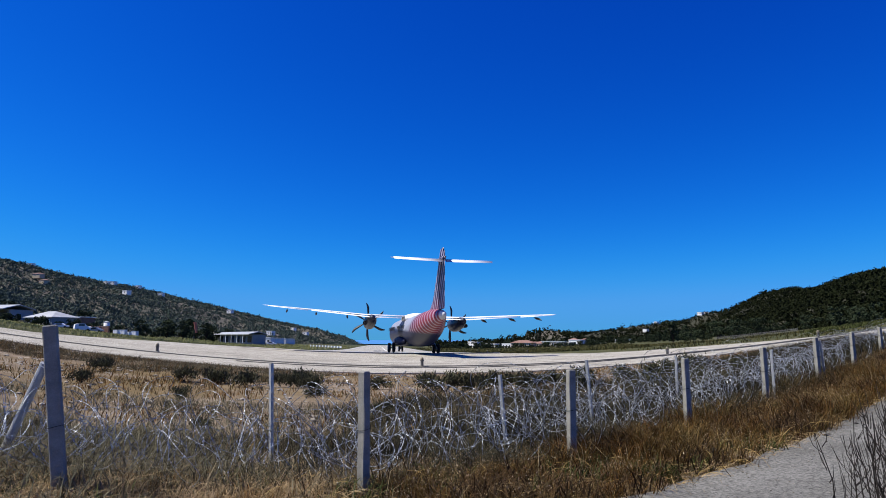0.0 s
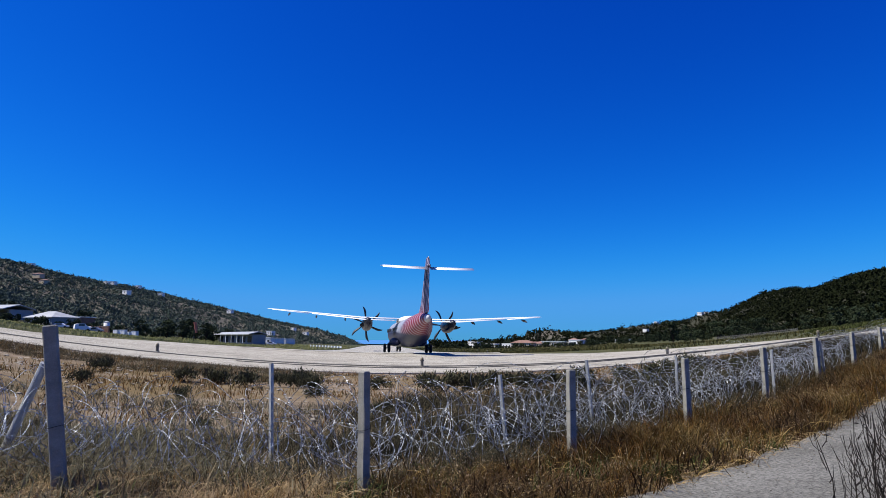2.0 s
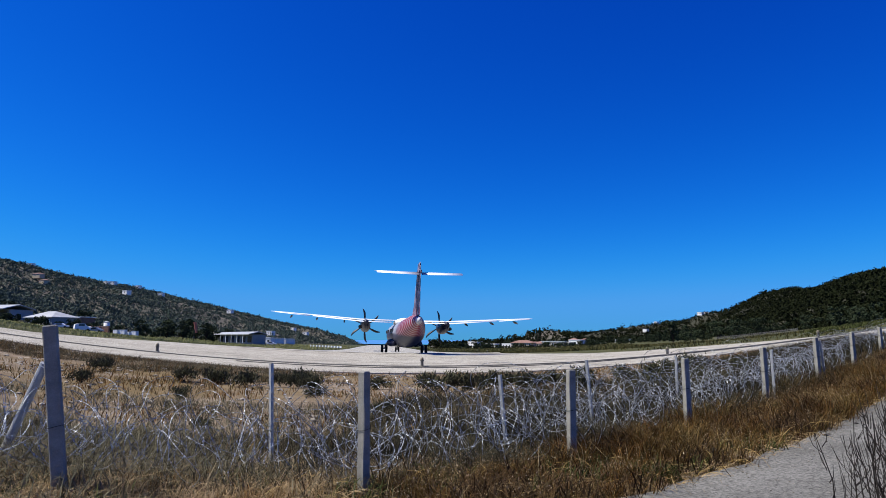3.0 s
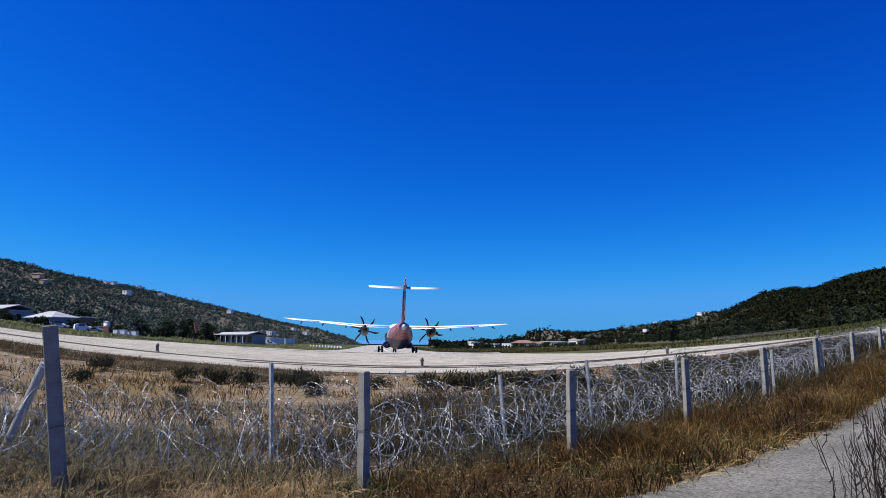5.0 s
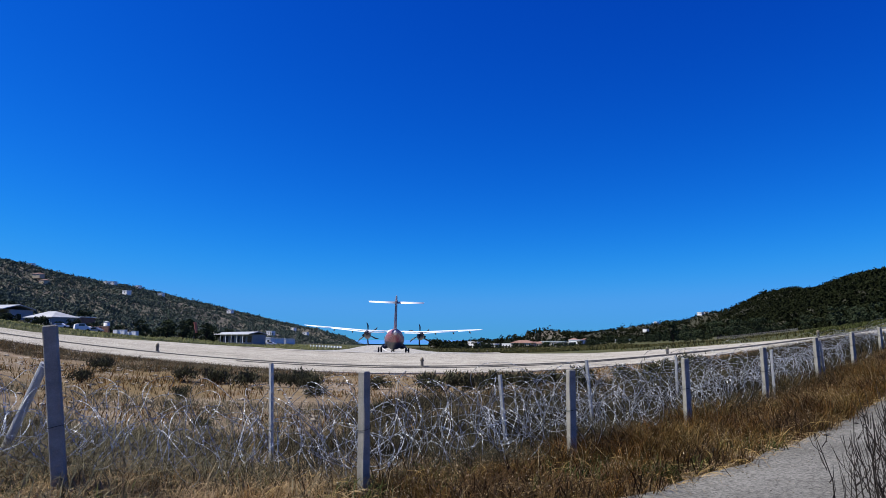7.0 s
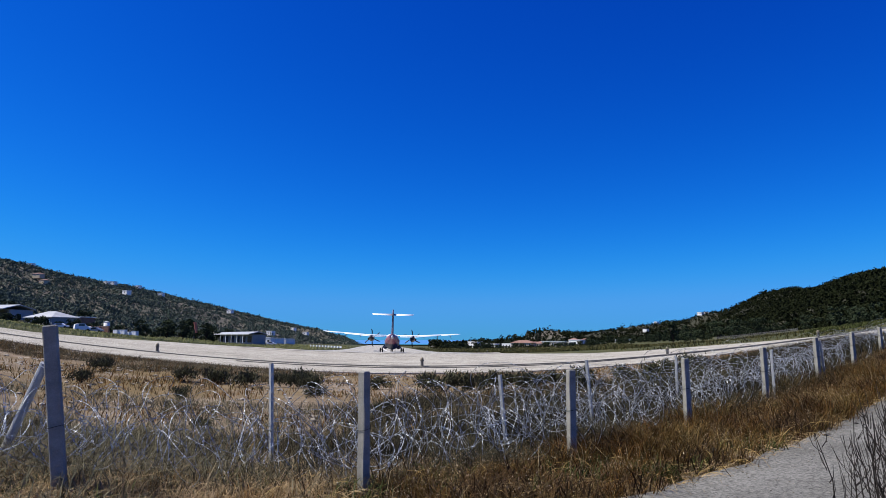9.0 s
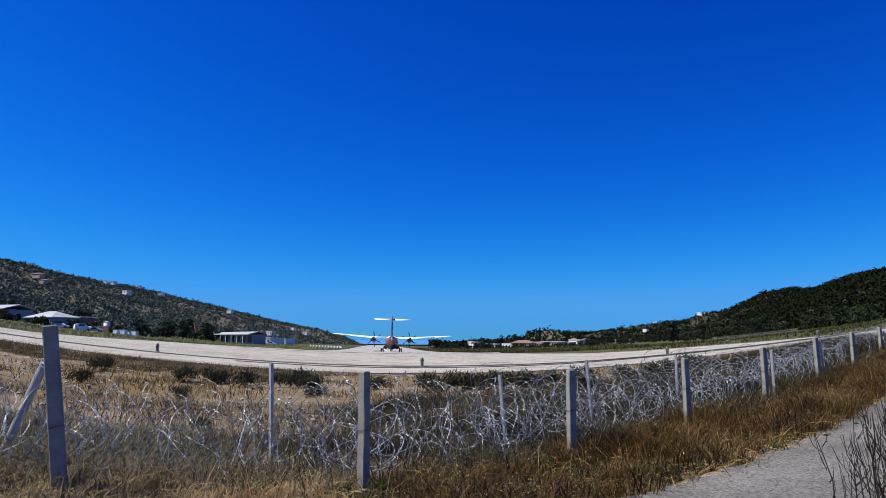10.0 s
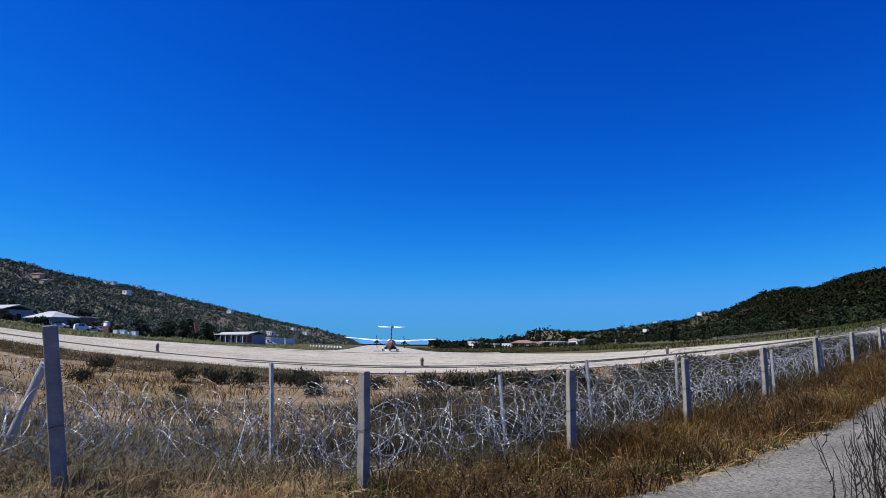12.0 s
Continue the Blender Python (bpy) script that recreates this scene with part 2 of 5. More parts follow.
def tube(bm, pts, radii, sides=8, caps=True):
    """A tapering round bar through pts."""
    rings = []
    pts = [Vector(p) for p in pts]
    for i, p in enumerate(pts):
        d = (pts[min(i + 1, len(pts) - 1)] - pts[max(i - 1, 0)]).normalized()
        a = d.cross(Vector((0, 0, 1)) if abs(d.z) < 0.9 else Vector((1, 0, 0))).normalized()
        b = d.cross(a)
        r = radii[i] if isinstance(radii, (list, tuple)) else radii
        rings.append([bm.verts.new(p + (a * math.cos(t) + b * math.sin(t)) * r) for t in (2 * math.pi * k / sides for k in range(sides))])
    for r0, r1 in zip(rings, rings[1:]):
        for k in range(sides):
            bm.faces.new((r0[k], r0[(k + 1) % sides], r1[(k + 1) % sides], r1[k]))
    if caps:
        bm.faces.new(rings[0][::-1])
        bm.faces.new(rings[-1])


def loft(bm, rings, caps=True):
    """Skin through rings of equal length."""
    vr = [[bm.verts.new(p) for p in r] for r in rings]
    n = len(vr[0])
    for r0, r1 in zip(vr, vr[1:]):
        for k in range(n):
            bm.faces.new((r0[k], r0[(k + 1) % n], r1[(k + 1) % n], r1[k]))
    if caps:
        bm.faces.new(vr[0][::-1])
        bm.faces.new(vr[-1])


def empty(name, m, label, category, group=""):
    ob = new(name)
    ob.empty_display_size = 0.2
    ob.matrix_world = m
    return tagged(ob, label, category, group)


# ---- the lie of the land ----
PROFILE_Y = [-400, 6, 10, 20, 27, 33, 59, 81, 155, 190, 260, 420, 1000, 4000]
PROFILE_Z = [0.0, 0.0, 0.02, 0.08, 0.10, 0.17, 0.24, -0.42, -1.70, -2.35, -3.2, -4.4, -9.5, -40.0]


def ground_z(x, y):
    """Height of the shallow valley floor that the runway lies in."""
    x, y = np.asarray(x, float), np.asarray(y, float)
    d = np.maximum(y, 8.0)
    lift = 0.104 * np.minimum(x * x / d, d)
    return np.interp(y, PROFILE_Y, PROFILE_Z) + lift


def gz(x, y):
    return float(ground_z(x, y))


def stretch(limits):
    out = []
    for a, b, step in limits:
        out += list(np.arange(a, b, step))
    return np.array(out)


def make_ground():
    ys = np.concatenate([[-400, -200, -100, -50, -25, -12, -6, -3], stretch([(0, 40, 0.8), (40, 100, 2), (100, 260, 8)]), np.geomspace(260, 4500, 36)])
    xh = np.concatenate([stretch([(0.8, 30, 1.0), (30, 70, 3)]), np.geomspace(70, 4000, 30)])
    xs = np.concatenate([-xh[::-1], [0], xh])
    X, Y = np.meshgrid(xs, ys)
    Z = ground_z(X, Y)
    field = (Y > 9.8 + 0.95 * np.maximum(X, 0)) & (Y < 26) & (np.abs(X) < 40)
    Z = Z + np.where(field, 0.05 * np.sin(X * 1.7 + 0.6 * Y) * np.sin(Y * 1.1) + rng.normal(0, 0.02, X.shape), 0)
    nx, ny = len(xs), len(ys)
    v = np.stack([X, Y, Z], -1).reshape(-1, 3)
    f = [(j * nx + i, j * nx + i + 1, (j + 1) * nx + i + 1, (j + 1) * nx + i) for j in range(ny - 1) for i in range(nx - 1)]
    ob = raw_object("ground", v, f, GROUND, smooth=True)
    tagged(ob, "dry sandy field with withered grass and green verges", "ground", kind="structure")


def slab(name, xs, near, far, ts, top, material, label, category, depth=0.4):
    """A paved sheet between two edge lines (functions of x), laid on the land, with its thickness."""
    xs = np.asarray(xs, float)
    V, F = [], []
    nx, nt = len(xs), len(ts)
    for t in ts:
        y = near(xs) * (1 - t) + far(xs) * t
        V += list(np.stack([xs, y, ground_z(xs, y) + top], -1))
    for j in range(nt - 1):
        for i in range(nx - 1):
            F.append((j * nx + i, j * nx + i + 1, (j + 1) * nx + i + 1, (j + 1) * nx + i))
    rim = [i for i in range(nx)] + [j * nx + nx - 1 for j in range(1, nt)] + [(nt - 1) * nx + i for i in range(nx - 2, -1, -1)] + [j * nx for j in range(nt - 2, 0, -1)]
    low = {}
    for r in rim:
        low[r] = len(V)
        V.append(V[r] - np.array([0, 0, depth]))
    for a, b in zip(rim, rim[1:] + rim[:1]):
        F.append((b, a, low[a], low[b]))
    ob = raw_object(name, V, F, material)
    tagged(ob, label, category, kind="structure")
    return ob


def strip(name, pts, width, top, material, label, category):
    """A painted or poured line along pts on the land."""
    V, F = [], []
    for i, (x, y) in enumerate(pts):
        a, b = pts[max(i - 1, 0)], pts[min(i + 1, len(pts) - 1)]
        d = Vector((b[0] - a[0], b[1] - a[1])).normalized()
        for s in (-1, 1):
            px, py = x - d.y * s * width / 2, y + d.x * s * width / 2
            V.append((px, py, gz(px, py) + top))
    for i in range(len(pts) - 1):
        F.append((2 * i, 2 * i + 1, 2 * i + 3, 2 * i + 2))
    ob = raw_object(name, V, F, material)
    return tagged(ob, label, category, kind="structure")


make_ground()

NEAR_X, NEAR_Y = [-70, -17, -3, 6, 15, 22, 60], [29, 28, 27, 28.5, 32.5, 34.5, 42]
FAR_X, FAR_Y = [-70, -40, -27, -24, -15, 0, 5, 11, 15, 20, 26, 60], [46, 41, 42, 55, 63, 64, 57, 48.5, 47.5, 47, 41, 47]
PAD_NEAR = lambda x: np.interp(x, NEAR_X, NEAR_Y)
PAD_FAR = lambda x: np.interp(x, FAR_X, FAR_Y)
slab("turning_pad_pavement", np.arange(-70, 60.5, 1.0), PAD_NEAR, PAD_FAR, np.linspace(0, 1, 22), 0.05, PAVING,
     "pale sunlit paved turning pad at the runway end", "pavement")


def low_kerb(pts, width, height, label):
    """A low dark kerb or pipe lying on the paving."""
    bm = bmesh.new()
    loft(bm, [[(x, y - width / 2, gz(x, y)), (x, y - width / 2 * 0.8, gz(x, y) + 0.05 + height), (x, y + width / 2 * 0.8, gz(x, y) + 0.05 + height), (x, y + width / 2, gz(x, y))] for x, y in pts])
    tagged(bm_object("pavement_kerb", bm, TAR), label, "kerb", kind="structure")


low_kerb([(x, float(PAD_NEAR(x)) + 5.0) for x in np.arange(-64, 52, 1.5)], 0.30, 0.045, "low dark kerb across the paved pad")
low_kerb([(x, float(PAD_NEAR(x)) + 3.9 + 0.02 * (x - 5)) for x in np.arange(-10, 40, 1.5)], 0.16, 0.035, "thin dark cable across the paved pad")

# runway: 30 m wide, leaving the pad slightly to the left
AXIS_X0, AXIS_SLOPE = 3.0, -0.1025


def axis_x(y):
    return AXIS_X0 + AXIS_SLOPE * y


def make_runway():
    ys = np.concatenate([stretch([(56, 120, 3), (120, 300, 8)]), np.geomspace(300, 1650, 30)])
    V, F = [], []
    offs = np.linspace(-15, 15, 13)
    for y in ys:
        for o in offs:
            x = min(axis_x(y) + o, max(0.089 * y, axis_x(y) + 15 - 0.2 * max(0, 95 - y)))
            V.append((x, y, gz(x, y) + 0.075))
    n = len(offs)
    for j in range(len(ys) - 1):
        for i in range(n - 1):
            F.append((j * n + i, j * n + i + 1, (j + 1) * n + i + 1, (j + 1) * n + i))
    top = len(V)
    for j in range(len(ys)):
        for k in (0, n - 1):
            v = V[j * n + k]
            V.append((v[0], v[1], v[2] - 0.4))
    for j in range(len(ys) - 1):
        F.append((j * n, (j + 1) * n, top + 2 * j + 2, top + 2 * j))
        F.append(((j + 1) * n + n - 1, j * n + n - 1, top + 2 * j + 1, top + 2 * j + 3))
    tagged(raw_object("runway", V, F, RUNWAY), "pale grey asphalt runway running away to the far hills", "runway", kind="structure")
    for side in (-1, 1):
        strip("runway_edge_line", [(axis_x(y) + side * 14.0, y) for y in np.concatenate([np.arange(66, 300, 6), np.geomspace(300, 1500, 25)])], 1.1, 0.10, FADED_PAINT, "white painted runway edge line", "marking")
    for k in range(8):
        o = -10.5 + 3.0 * k
        strip("threshold_bar", [(axis_x(y) + o, y) for y in np.arange(96, 127, 3)], 1.8, 0.10, FADED_PAINT, "white painted runway threshold bar", "marking")
    for k in range(12):
        y0 = 150 + 55 * k
        strip("centre_line_dash", [(axis_x(y), y) for y in np.arange(y0, y0 + 31, 5)], 0.6, 0.10, LINE_PAINT, "white painted runway centre line dash", "marking")
    for k, (o, w) in enumerate(((-3.4, 1.3), (-2.2, 0.8), (-0.9, 0.5), (1.2, 0.6), (2.3, 1.0), (3.6, 1.2))):
        strip("tyre_mark", [(axis_x(y) + o + 0.25 * math.sin(0.05 * y + k), y) for y in np.arange(118 + 5 * k, 260 - 9 * k, 6)], w, 0.088, RUBBER_MARK, "dark streak of tyre rubber on the runway", "marking")


make_runway()

# road beside the camera, along the fence
ROAD_X, ROAD_Y = [-6, 1.0, 2.3, 3.36, 5.3, 7.4, 30], [1.5, 5.9, 6.75, 7.4, 8.95, 11.0, 31.0]
slab("road", np.arange(-6, 30, 0.5), lambda x: np.interp(x, ROAD_X, ROAD_Y) - 2.9, lambda x: np.interp(x, ROAD_X, ROAD_Y) + 0.08 * np.sin(x * 5.1) + 0.05 * np.sin(x * 13.0), np.linspace(0, 1, 12), 0.03, ROAD,
     "worn pale concrete road with ragged edge", "road", depth=0.25)


# ---- hills ----
def ridge(name, az_pts, elev_pts, dist_pts, foot, rows, material, label, seed):
    """A hillside: along azimuth, the crest's slope and distance; it runs up from the foot distance."""
    azs = np.linspace(az_pts[0], az_pts[-1], 90)
    V, F = [], []
    for j in range(rows):
        t = j / (rows - 1)
        for a in azs:
            e, d1 = np.interp(a, az_pts, elev_pts), np.interp(a, az_pts, dist_pts)
            d0 = np.interp(a, foot[0], foot[1])
            d = d0 + (d1 - d0) * t
            x, y = a * d, d
            z0 = gz(x, min(y, 4000)) if abs(a) < 1 else 0.104 * d
            zc = 1.6 + e * d1
            zb = gz(a * d0, d0) - 1
            s = t ** 0.9
            z = zb + (zc - zb) * s + noise.noise((x * 0.012 + seed, y * 0.012, 0)) * 0.025 * d * math.sin(math.pi * min(t, 0.97))
            V.append((x, y, z))
    n = len(azs)
    for j in range(1, 5):
        for a in azs:
            e, d1 = np.interp(a, az_pts, elev_pts), np.interp(a, az_pts, dist_pts)
            d = d1 * (1 + 0.12 * j)
            V.append((a * d, d, 1.6 + e * d1 - (abs(e) * d1 / 3.5 + 2.0) * j))
    for j in range(rows + 3):
        for i in range(n - 1):
            F.append((j * n + i, j * n + i + 1, (j + 1) * n + i + 1, (j + 1) * n + i))
    ob = raw_object(name, V, F, material, smooth=True)
    tagged(ob, label, "hill", kind="structure")
    return np.array(V[: rows * n]).reshape(rows, n, 3)


def clump_mesh():
    """An uneven leafy crown seen from afar: small leaf sprays scattered over a few lobes."""
    out = []
    for k in range(8):
        lobes = [(rng.normal(0, 0.35, 3) + np.array([0, 0, 0.5])) for _ in range(4)]
        V = []
        for q in range(24):
            d = rng.normal(0, 1, 3)
            d /= np.linalg.norm(d)
            c = lobes[q % 4] + d * (0.35 + 0.3 * rng.random())
            u, w = np.cross(d, rng.normal(0, 1, 3)), rng.normal(0, 1, 3)
            u /= np.linalg.norm(u)
            w = np.cross(d, u) + 0.4 * w
            r = 0.18 + 0.22 * rng.random()
            V += [c + u * r, c - u * r * 0.6 + w * r * 0.8, c - u * r * 0.6 - w * r * 0.8]
        out.append((np.array(V), np.arange(len(V)).reshape(-1, 3)))
    return out


CLUMPS = clump_mesh()


def woods(name, grid, count, size, material, label, bare=0.0, seed=0.0):
    rows, n, _ = grid.shape
    V, F, base = [], [], 0
    for k in range(count):
        j, i = rng.random() * (rows - 1), rng.random() * (n - 1)
        if rng.random() < 0.16:
            j = rows - 1 - rng.random() * 0.6
        j0, i0 = min(int(j), rows - 2), min(int(i), n - 2)
        fj, fi = j - j0, i - i0
        p = (grid[j0, i0] * (1 - fi) + grid[j0, i0 + 1] * fi) * (1 - fj) + (grid[j0 + 1, i0] * (1 - fi) + grid[j0 + 1, i0 + 1] * fi) * fj
        thin = 0.4 * min(1.0, max(0.0, (p[0] / p[1] + 0.44) / 0.14)) if p[0] < 0 else 0.0
        if bare and noise.noise((p[0] * 0.018 + seed, p[1] * 0.018, 3.0)) > bare - thin * rng.random():
            continue
        v, f = CLUMPS[k % 8]
        r = size * (0.5 + rng.random() ** 2 * 1.1) * (0.6 + 0.4 * p[1] / 700)
        c, s = math.cos(k * 1.7), math.sin(k * 1.7)
        q = v @ np.array([[c, s, 0], [-s, c, 0], [0, 0, 1]]) * np.array([r, r, r * (0.75 + 0.5 * rng.random())])
        V.append(q + p)
        F.append(f + base)
        base += len(v)
    ob = raw_object(name, np.concatenate(V), np.concatenate(F), material)
    tagged(ob, label, "trees", kind="stuff")


# azimuth is x over y; slope is height over distance as seen from the road
HILL_L = ridge("hill_left", [-1.3, -0.9, -0.70, -0.61, -0.50, -0.44, -0.34, -0.26, -0.20, -0.15, -0.128, -0.113],
               [0.162, 0.147, 0.1195, 0.100, 0.081, 0.068, 0.044, 0.025, 0.012, 0.0, -0.010, -0.022],
               [420, 480, 560, 620, 680, 740, 850, 1000, 1150, 1300, 1450, 1500],
               ([-1.3, -0.7, -0.44, -0.26, -0.13], [240, 240, 300, 430, 900]), 26, HILL_SOIL, "scrub-covered hillside with scattered white houses", 1.0)
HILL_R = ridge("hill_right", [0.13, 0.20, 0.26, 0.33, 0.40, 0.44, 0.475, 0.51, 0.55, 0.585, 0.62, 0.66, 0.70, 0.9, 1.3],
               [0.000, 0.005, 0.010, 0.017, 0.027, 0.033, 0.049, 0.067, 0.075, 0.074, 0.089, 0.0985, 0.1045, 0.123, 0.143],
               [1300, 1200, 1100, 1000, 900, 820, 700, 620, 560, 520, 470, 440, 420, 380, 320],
               ([0.13, 0.3, 0.45, 0.7, 1.3], [700, 500, 300, 170, 120]), 26, HILL_SHADE, "dark wooded hillside above the airfield, shade in its colour", 5.0)
HILL_FAR = ridge("hill_far", [-0.02, 0.02, 0.06, 0.13, 0.22, 0.30, 0.4], [-0.010, -0.010, -0.007, -0.003, 0.002, 0.009, 0.010],
                 [900, 900, 900, 950, 1000, 1050, 1100], ([-0.02, 0.4], [420, 560]), 10, HILL_SOIL, "low wooded rise behind the village", 9.0)
woods("hillside_trees", HILL_L, 42000, 1.55, CANOPY_HAZY, "olive-green scrub and small trees on the slope", 0.62, 1.0)
woods("hillside_trees", HILL_R, 34000, 1.8, CANOPY, "dense dark green macchia on the slope, deepened to hold shade", 0.5, 4.0)
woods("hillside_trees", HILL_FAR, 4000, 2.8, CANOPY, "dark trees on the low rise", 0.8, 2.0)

sea = raw_object("water", [(-3500, 1150, -7.5), (3500, 1150, -7.5), (3500, 4600, -7.5), (-3500, 4600, -7.5)], [(0, 1, 2, 3)], SEA)
tagged(sea, "strip of blue sea beyond the runway end", "water", kind="structure")


# ---- the airliner: twin turboprop, high wing, T-tail ----
def livery(name, kind):
    """White upper body toned grey-blue for shade, navy belly, red and pale rings round the tail; body axis is y, nose
    at +y.
    """
    m, nt, b = mat(name, 0.5, 0.0, 0.3)
    x, y, z = xyz(nt, coords(nt))
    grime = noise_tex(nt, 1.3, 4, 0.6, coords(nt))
    # white paint darkened to grey-blue, holding the flank's shade
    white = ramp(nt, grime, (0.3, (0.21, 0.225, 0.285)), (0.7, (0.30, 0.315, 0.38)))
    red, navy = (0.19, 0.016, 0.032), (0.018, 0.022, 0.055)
    if kind == "body":
        ring = maths(nt, "SINE", maths(nt, "MULTIPLY", maths(nt, "ADD", y, maths(nt, "MULTIPLY", z, -0.55)), 10.0))
        lines = ramp(nt, span(nt, ring, -1, 1), (0.58, (0, 0, 0)), (0.80, (1, 1, 1)))
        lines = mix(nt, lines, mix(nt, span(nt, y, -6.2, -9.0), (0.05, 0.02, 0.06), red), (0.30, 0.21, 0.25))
        tail = maths(nt, "ADD", y, maths(nt, "MULTIPLY", z, 0.9))
        c = mix(nt, span(nt, tail, -3.6, -4.6), white, lines)
        # navy belly, its edge raised to darken the shaded underside too
        low = maths(nt, "ADD", z, maths(nt, "MULTIPLY", maths(nt, "ADD", y, 4.0), -0.05))
        c = mix(nt, span(nt, low, 2.02, 1.78), c, navy)
        c = mix(nt, span(nt, y, -13.2, -13.35), c, (0.40, 0.40, 0.43))
    else:
        bars = maths(nt, "SINE", maths(nt, "MULTIPLY", maths(nt, "ADD", y, maths(nt, "MULTIPLY", z, 0.45)), 11.0))
        pale = mix(nt, span(nt, z, 2.6, 4.4), red, navy)
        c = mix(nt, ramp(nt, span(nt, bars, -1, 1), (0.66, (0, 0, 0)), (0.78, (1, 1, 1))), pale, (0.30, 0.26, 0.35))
    nt.links.new(c, b.inputs["Base Color"])
    return m


CABIN_GLASS = mottled("cabin_window", (0.052, 0.056, 0.067), (0.089, 0.092, 0.104), 0.6, 0.2, relief=0.0)
BODY_PAINT = livery("airliner_shaded_body_paint", "body")
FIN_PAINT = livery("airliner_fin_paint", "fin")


def oval(cx, y, cz, rx, rz, n=28, flat=0.0):
    return [(cx + rx * math.cos(a), y, cz + rz * math.sin(a) * (1 - flat * (math.sin(a) < 0))) for a in (2 * math.pi * k / n for k in range(n))]


def aerofoil(chord, thick, n=9):
    """Points round a wing section: (along chord from the leading edge aft, height)."""
    xs = [0.5 - 0.5 * math.cos(math.pi * k / n) for k in range(n + 1)]
    h = [thick * 2.6 * (0.30 * math.sqrt(t) - 0.13 * t - 0.17 * t * t) for t in xs]
    up = [(t * chord, v * 0.62 * chord) for t, v in zip(xs, h)]
    lo = [(t * chord, -v * 0.38 * chord) for t, v in zip(xs, h)]
    return up[::-1] + lo[1:-1]


def wing_panel(bm, stations):
    """stations: (x, leading edge y, z, chord, thickness)."""
    loft(bm, [[(x, le - c, z + h) for c, h in aerofoil(ch, th)] for x, le, z, ch, th in stations])


def make_airliner():
    """Origin on the ground under the wing; nose towards +y."""
    plane = empty("airliner", Matrix(), "white twin-propeller airliner with red-striped tail rolling along the runway", "airplane")
    # fuselage
    bm = bmesh.new()
    st = [(12.9, 1.50, 0.10, 0.10), (12.5, 1.55, 0.48, 0.45), (11.6, 1.70, 0.88, 0.85), (10.3, 1.84, 1.22, 1.20), (8.6, 1.92, 1.40, 1.33),
          (5.0, 1.94, 1.43, 1.36), (0.0, 1.94, 1.43, 1.36), (-3.8, 1.94, 1.43, 1.36), (-6.0, 2.05, 1.37, 1.28), (-8.0, 2.28, 1.18, 1.10),
          (-9.8, 2.54, 0.92, 0.90), (-11.4, 2.70, 0.64, 0.68), (-12.8, 2.81, 0.37, 0.44), (-13.7, 2.87, 0.20, 0.24), (-14.0, 2.88, 0.06, 0.08)]
    fine = []
    for k in range(len(st) - 1):
        for q in range(3):
            t = q / 3
            fine.append([a * (1 - t) + b * t for a, b in zip(st[k], st[k + 1])])
    fine.append(list(st[-1]))
    loft(bm, [oval(0, y, z, rx, rz) for y, z, rx, rz in fine])
    body = part("fuselage", bm, BODY_PAINT, plane, "white fuselage toned grey-blue for shade, with red tail rings and navy belly", True)
    bm = bmesh.new()
    loft(bm, [oval(0, y, 3.08, rx, rz, 20) for y, rx, rz in ((3.9, 0.1, 0.05), (3.0, 0.9, 0.32), (1.4, 1.15, 0.48), (-1.2, 1.15, 0.46), (-2.9, 0.8, 0.30), (-4.2, 0.1, 0.04))])
    part("wing_fairing", bm, WHITE_PAINT, plane, "", True)
    for s in (-1, 1):
        bm = bmesh.new()
        loft(bm, [oval(s * 1.28, y, 1.04, rx * 0.9, rz, 18) for y, rx, rz in ((3.6, 0.1, 0.1), (2.8, 0.42, 0.32), (1.1, 0.55, 0.40), (-0.8, 0.50, 0.36), (-2.4, 0.10, 0.10))])
        part("gear_fairing", bm, mottled("navy_belly_paint", (0.02, 0.024, 0.06), (0.04, 0.045, 0.09), 1.0, 0.65, relief=0.0), plane, "navy landing gear fairing", True)
        # cabin windows
        for k in range(12):
            bm = bmesh.new()
            yw = 9.0 - k * 1.0 if k < 6 else 7.6 - k * 0.95
            box(bm, s * 1.415, yw, 2.25, 0.05, 0.26, 0.36, 0.015)
            part("cabin_window", bm, CABIN_GLASS, body)
        # wing: straight inner panel, tapered outer panel, slight dihedral
        bm = bmesh.new()
        wing_panel(bm, [(s * 0.0, 1.25, 3.30, 2.55, 0.17), (s * 4.6, 1.25, 3.34, 2.55, 0.17), (s * 9.0, 1.05, 3.64, 2.1, 0.15), (s * 13.1, 0.82, 3.90, 1.55, 0.13), (s * 13.5, 0.65, 3.92, 1.0, 0.08)])
        bmesh.ops.rotate(bm, verts=bm.verts, cent=(0, 0.6, 3.5), matrix=Matrix.Rotation(radians(3.2), 3, "X"))
        wing = part("wing", bm, WHITE_PAINT, plane, "white high wing", True)
        bm = bmesh.new()
        wing_panel(bm, [(s * 1.5, -1.22, 3.11, 0.95, 0.10), (s * 4.6, -1.22, 3.15, 0.95, 0.10), (s * 9.3, -0.92, 3.51, 0.75, 0.10)])
        bmesh.ops.rotate(bm, verts=bm.verts, cent=(0, -1.22, 3.26), matrix=Matrix.Rotation(radians(8), 3, "X"))
        part("flap", bm, WHITE_PAINT, wing, "white flap lowered a little", True)
        bm = bmesh.new()
        wing_panel(bm, [(s * 9.6, -0.92, 3.56, 0.6, 0.09), (s * 13.0, -0.66, 3.80, 0.42, 0.08)])
        bmesh.ops.rotate(bm, verts=bm.verts, cent=(0, -0.8, 3.8), matrix=Matrix.Rotation(radians(9), 3, "X"))
        part("aileron", bm, WHITE_PAINT, wing, "", True)
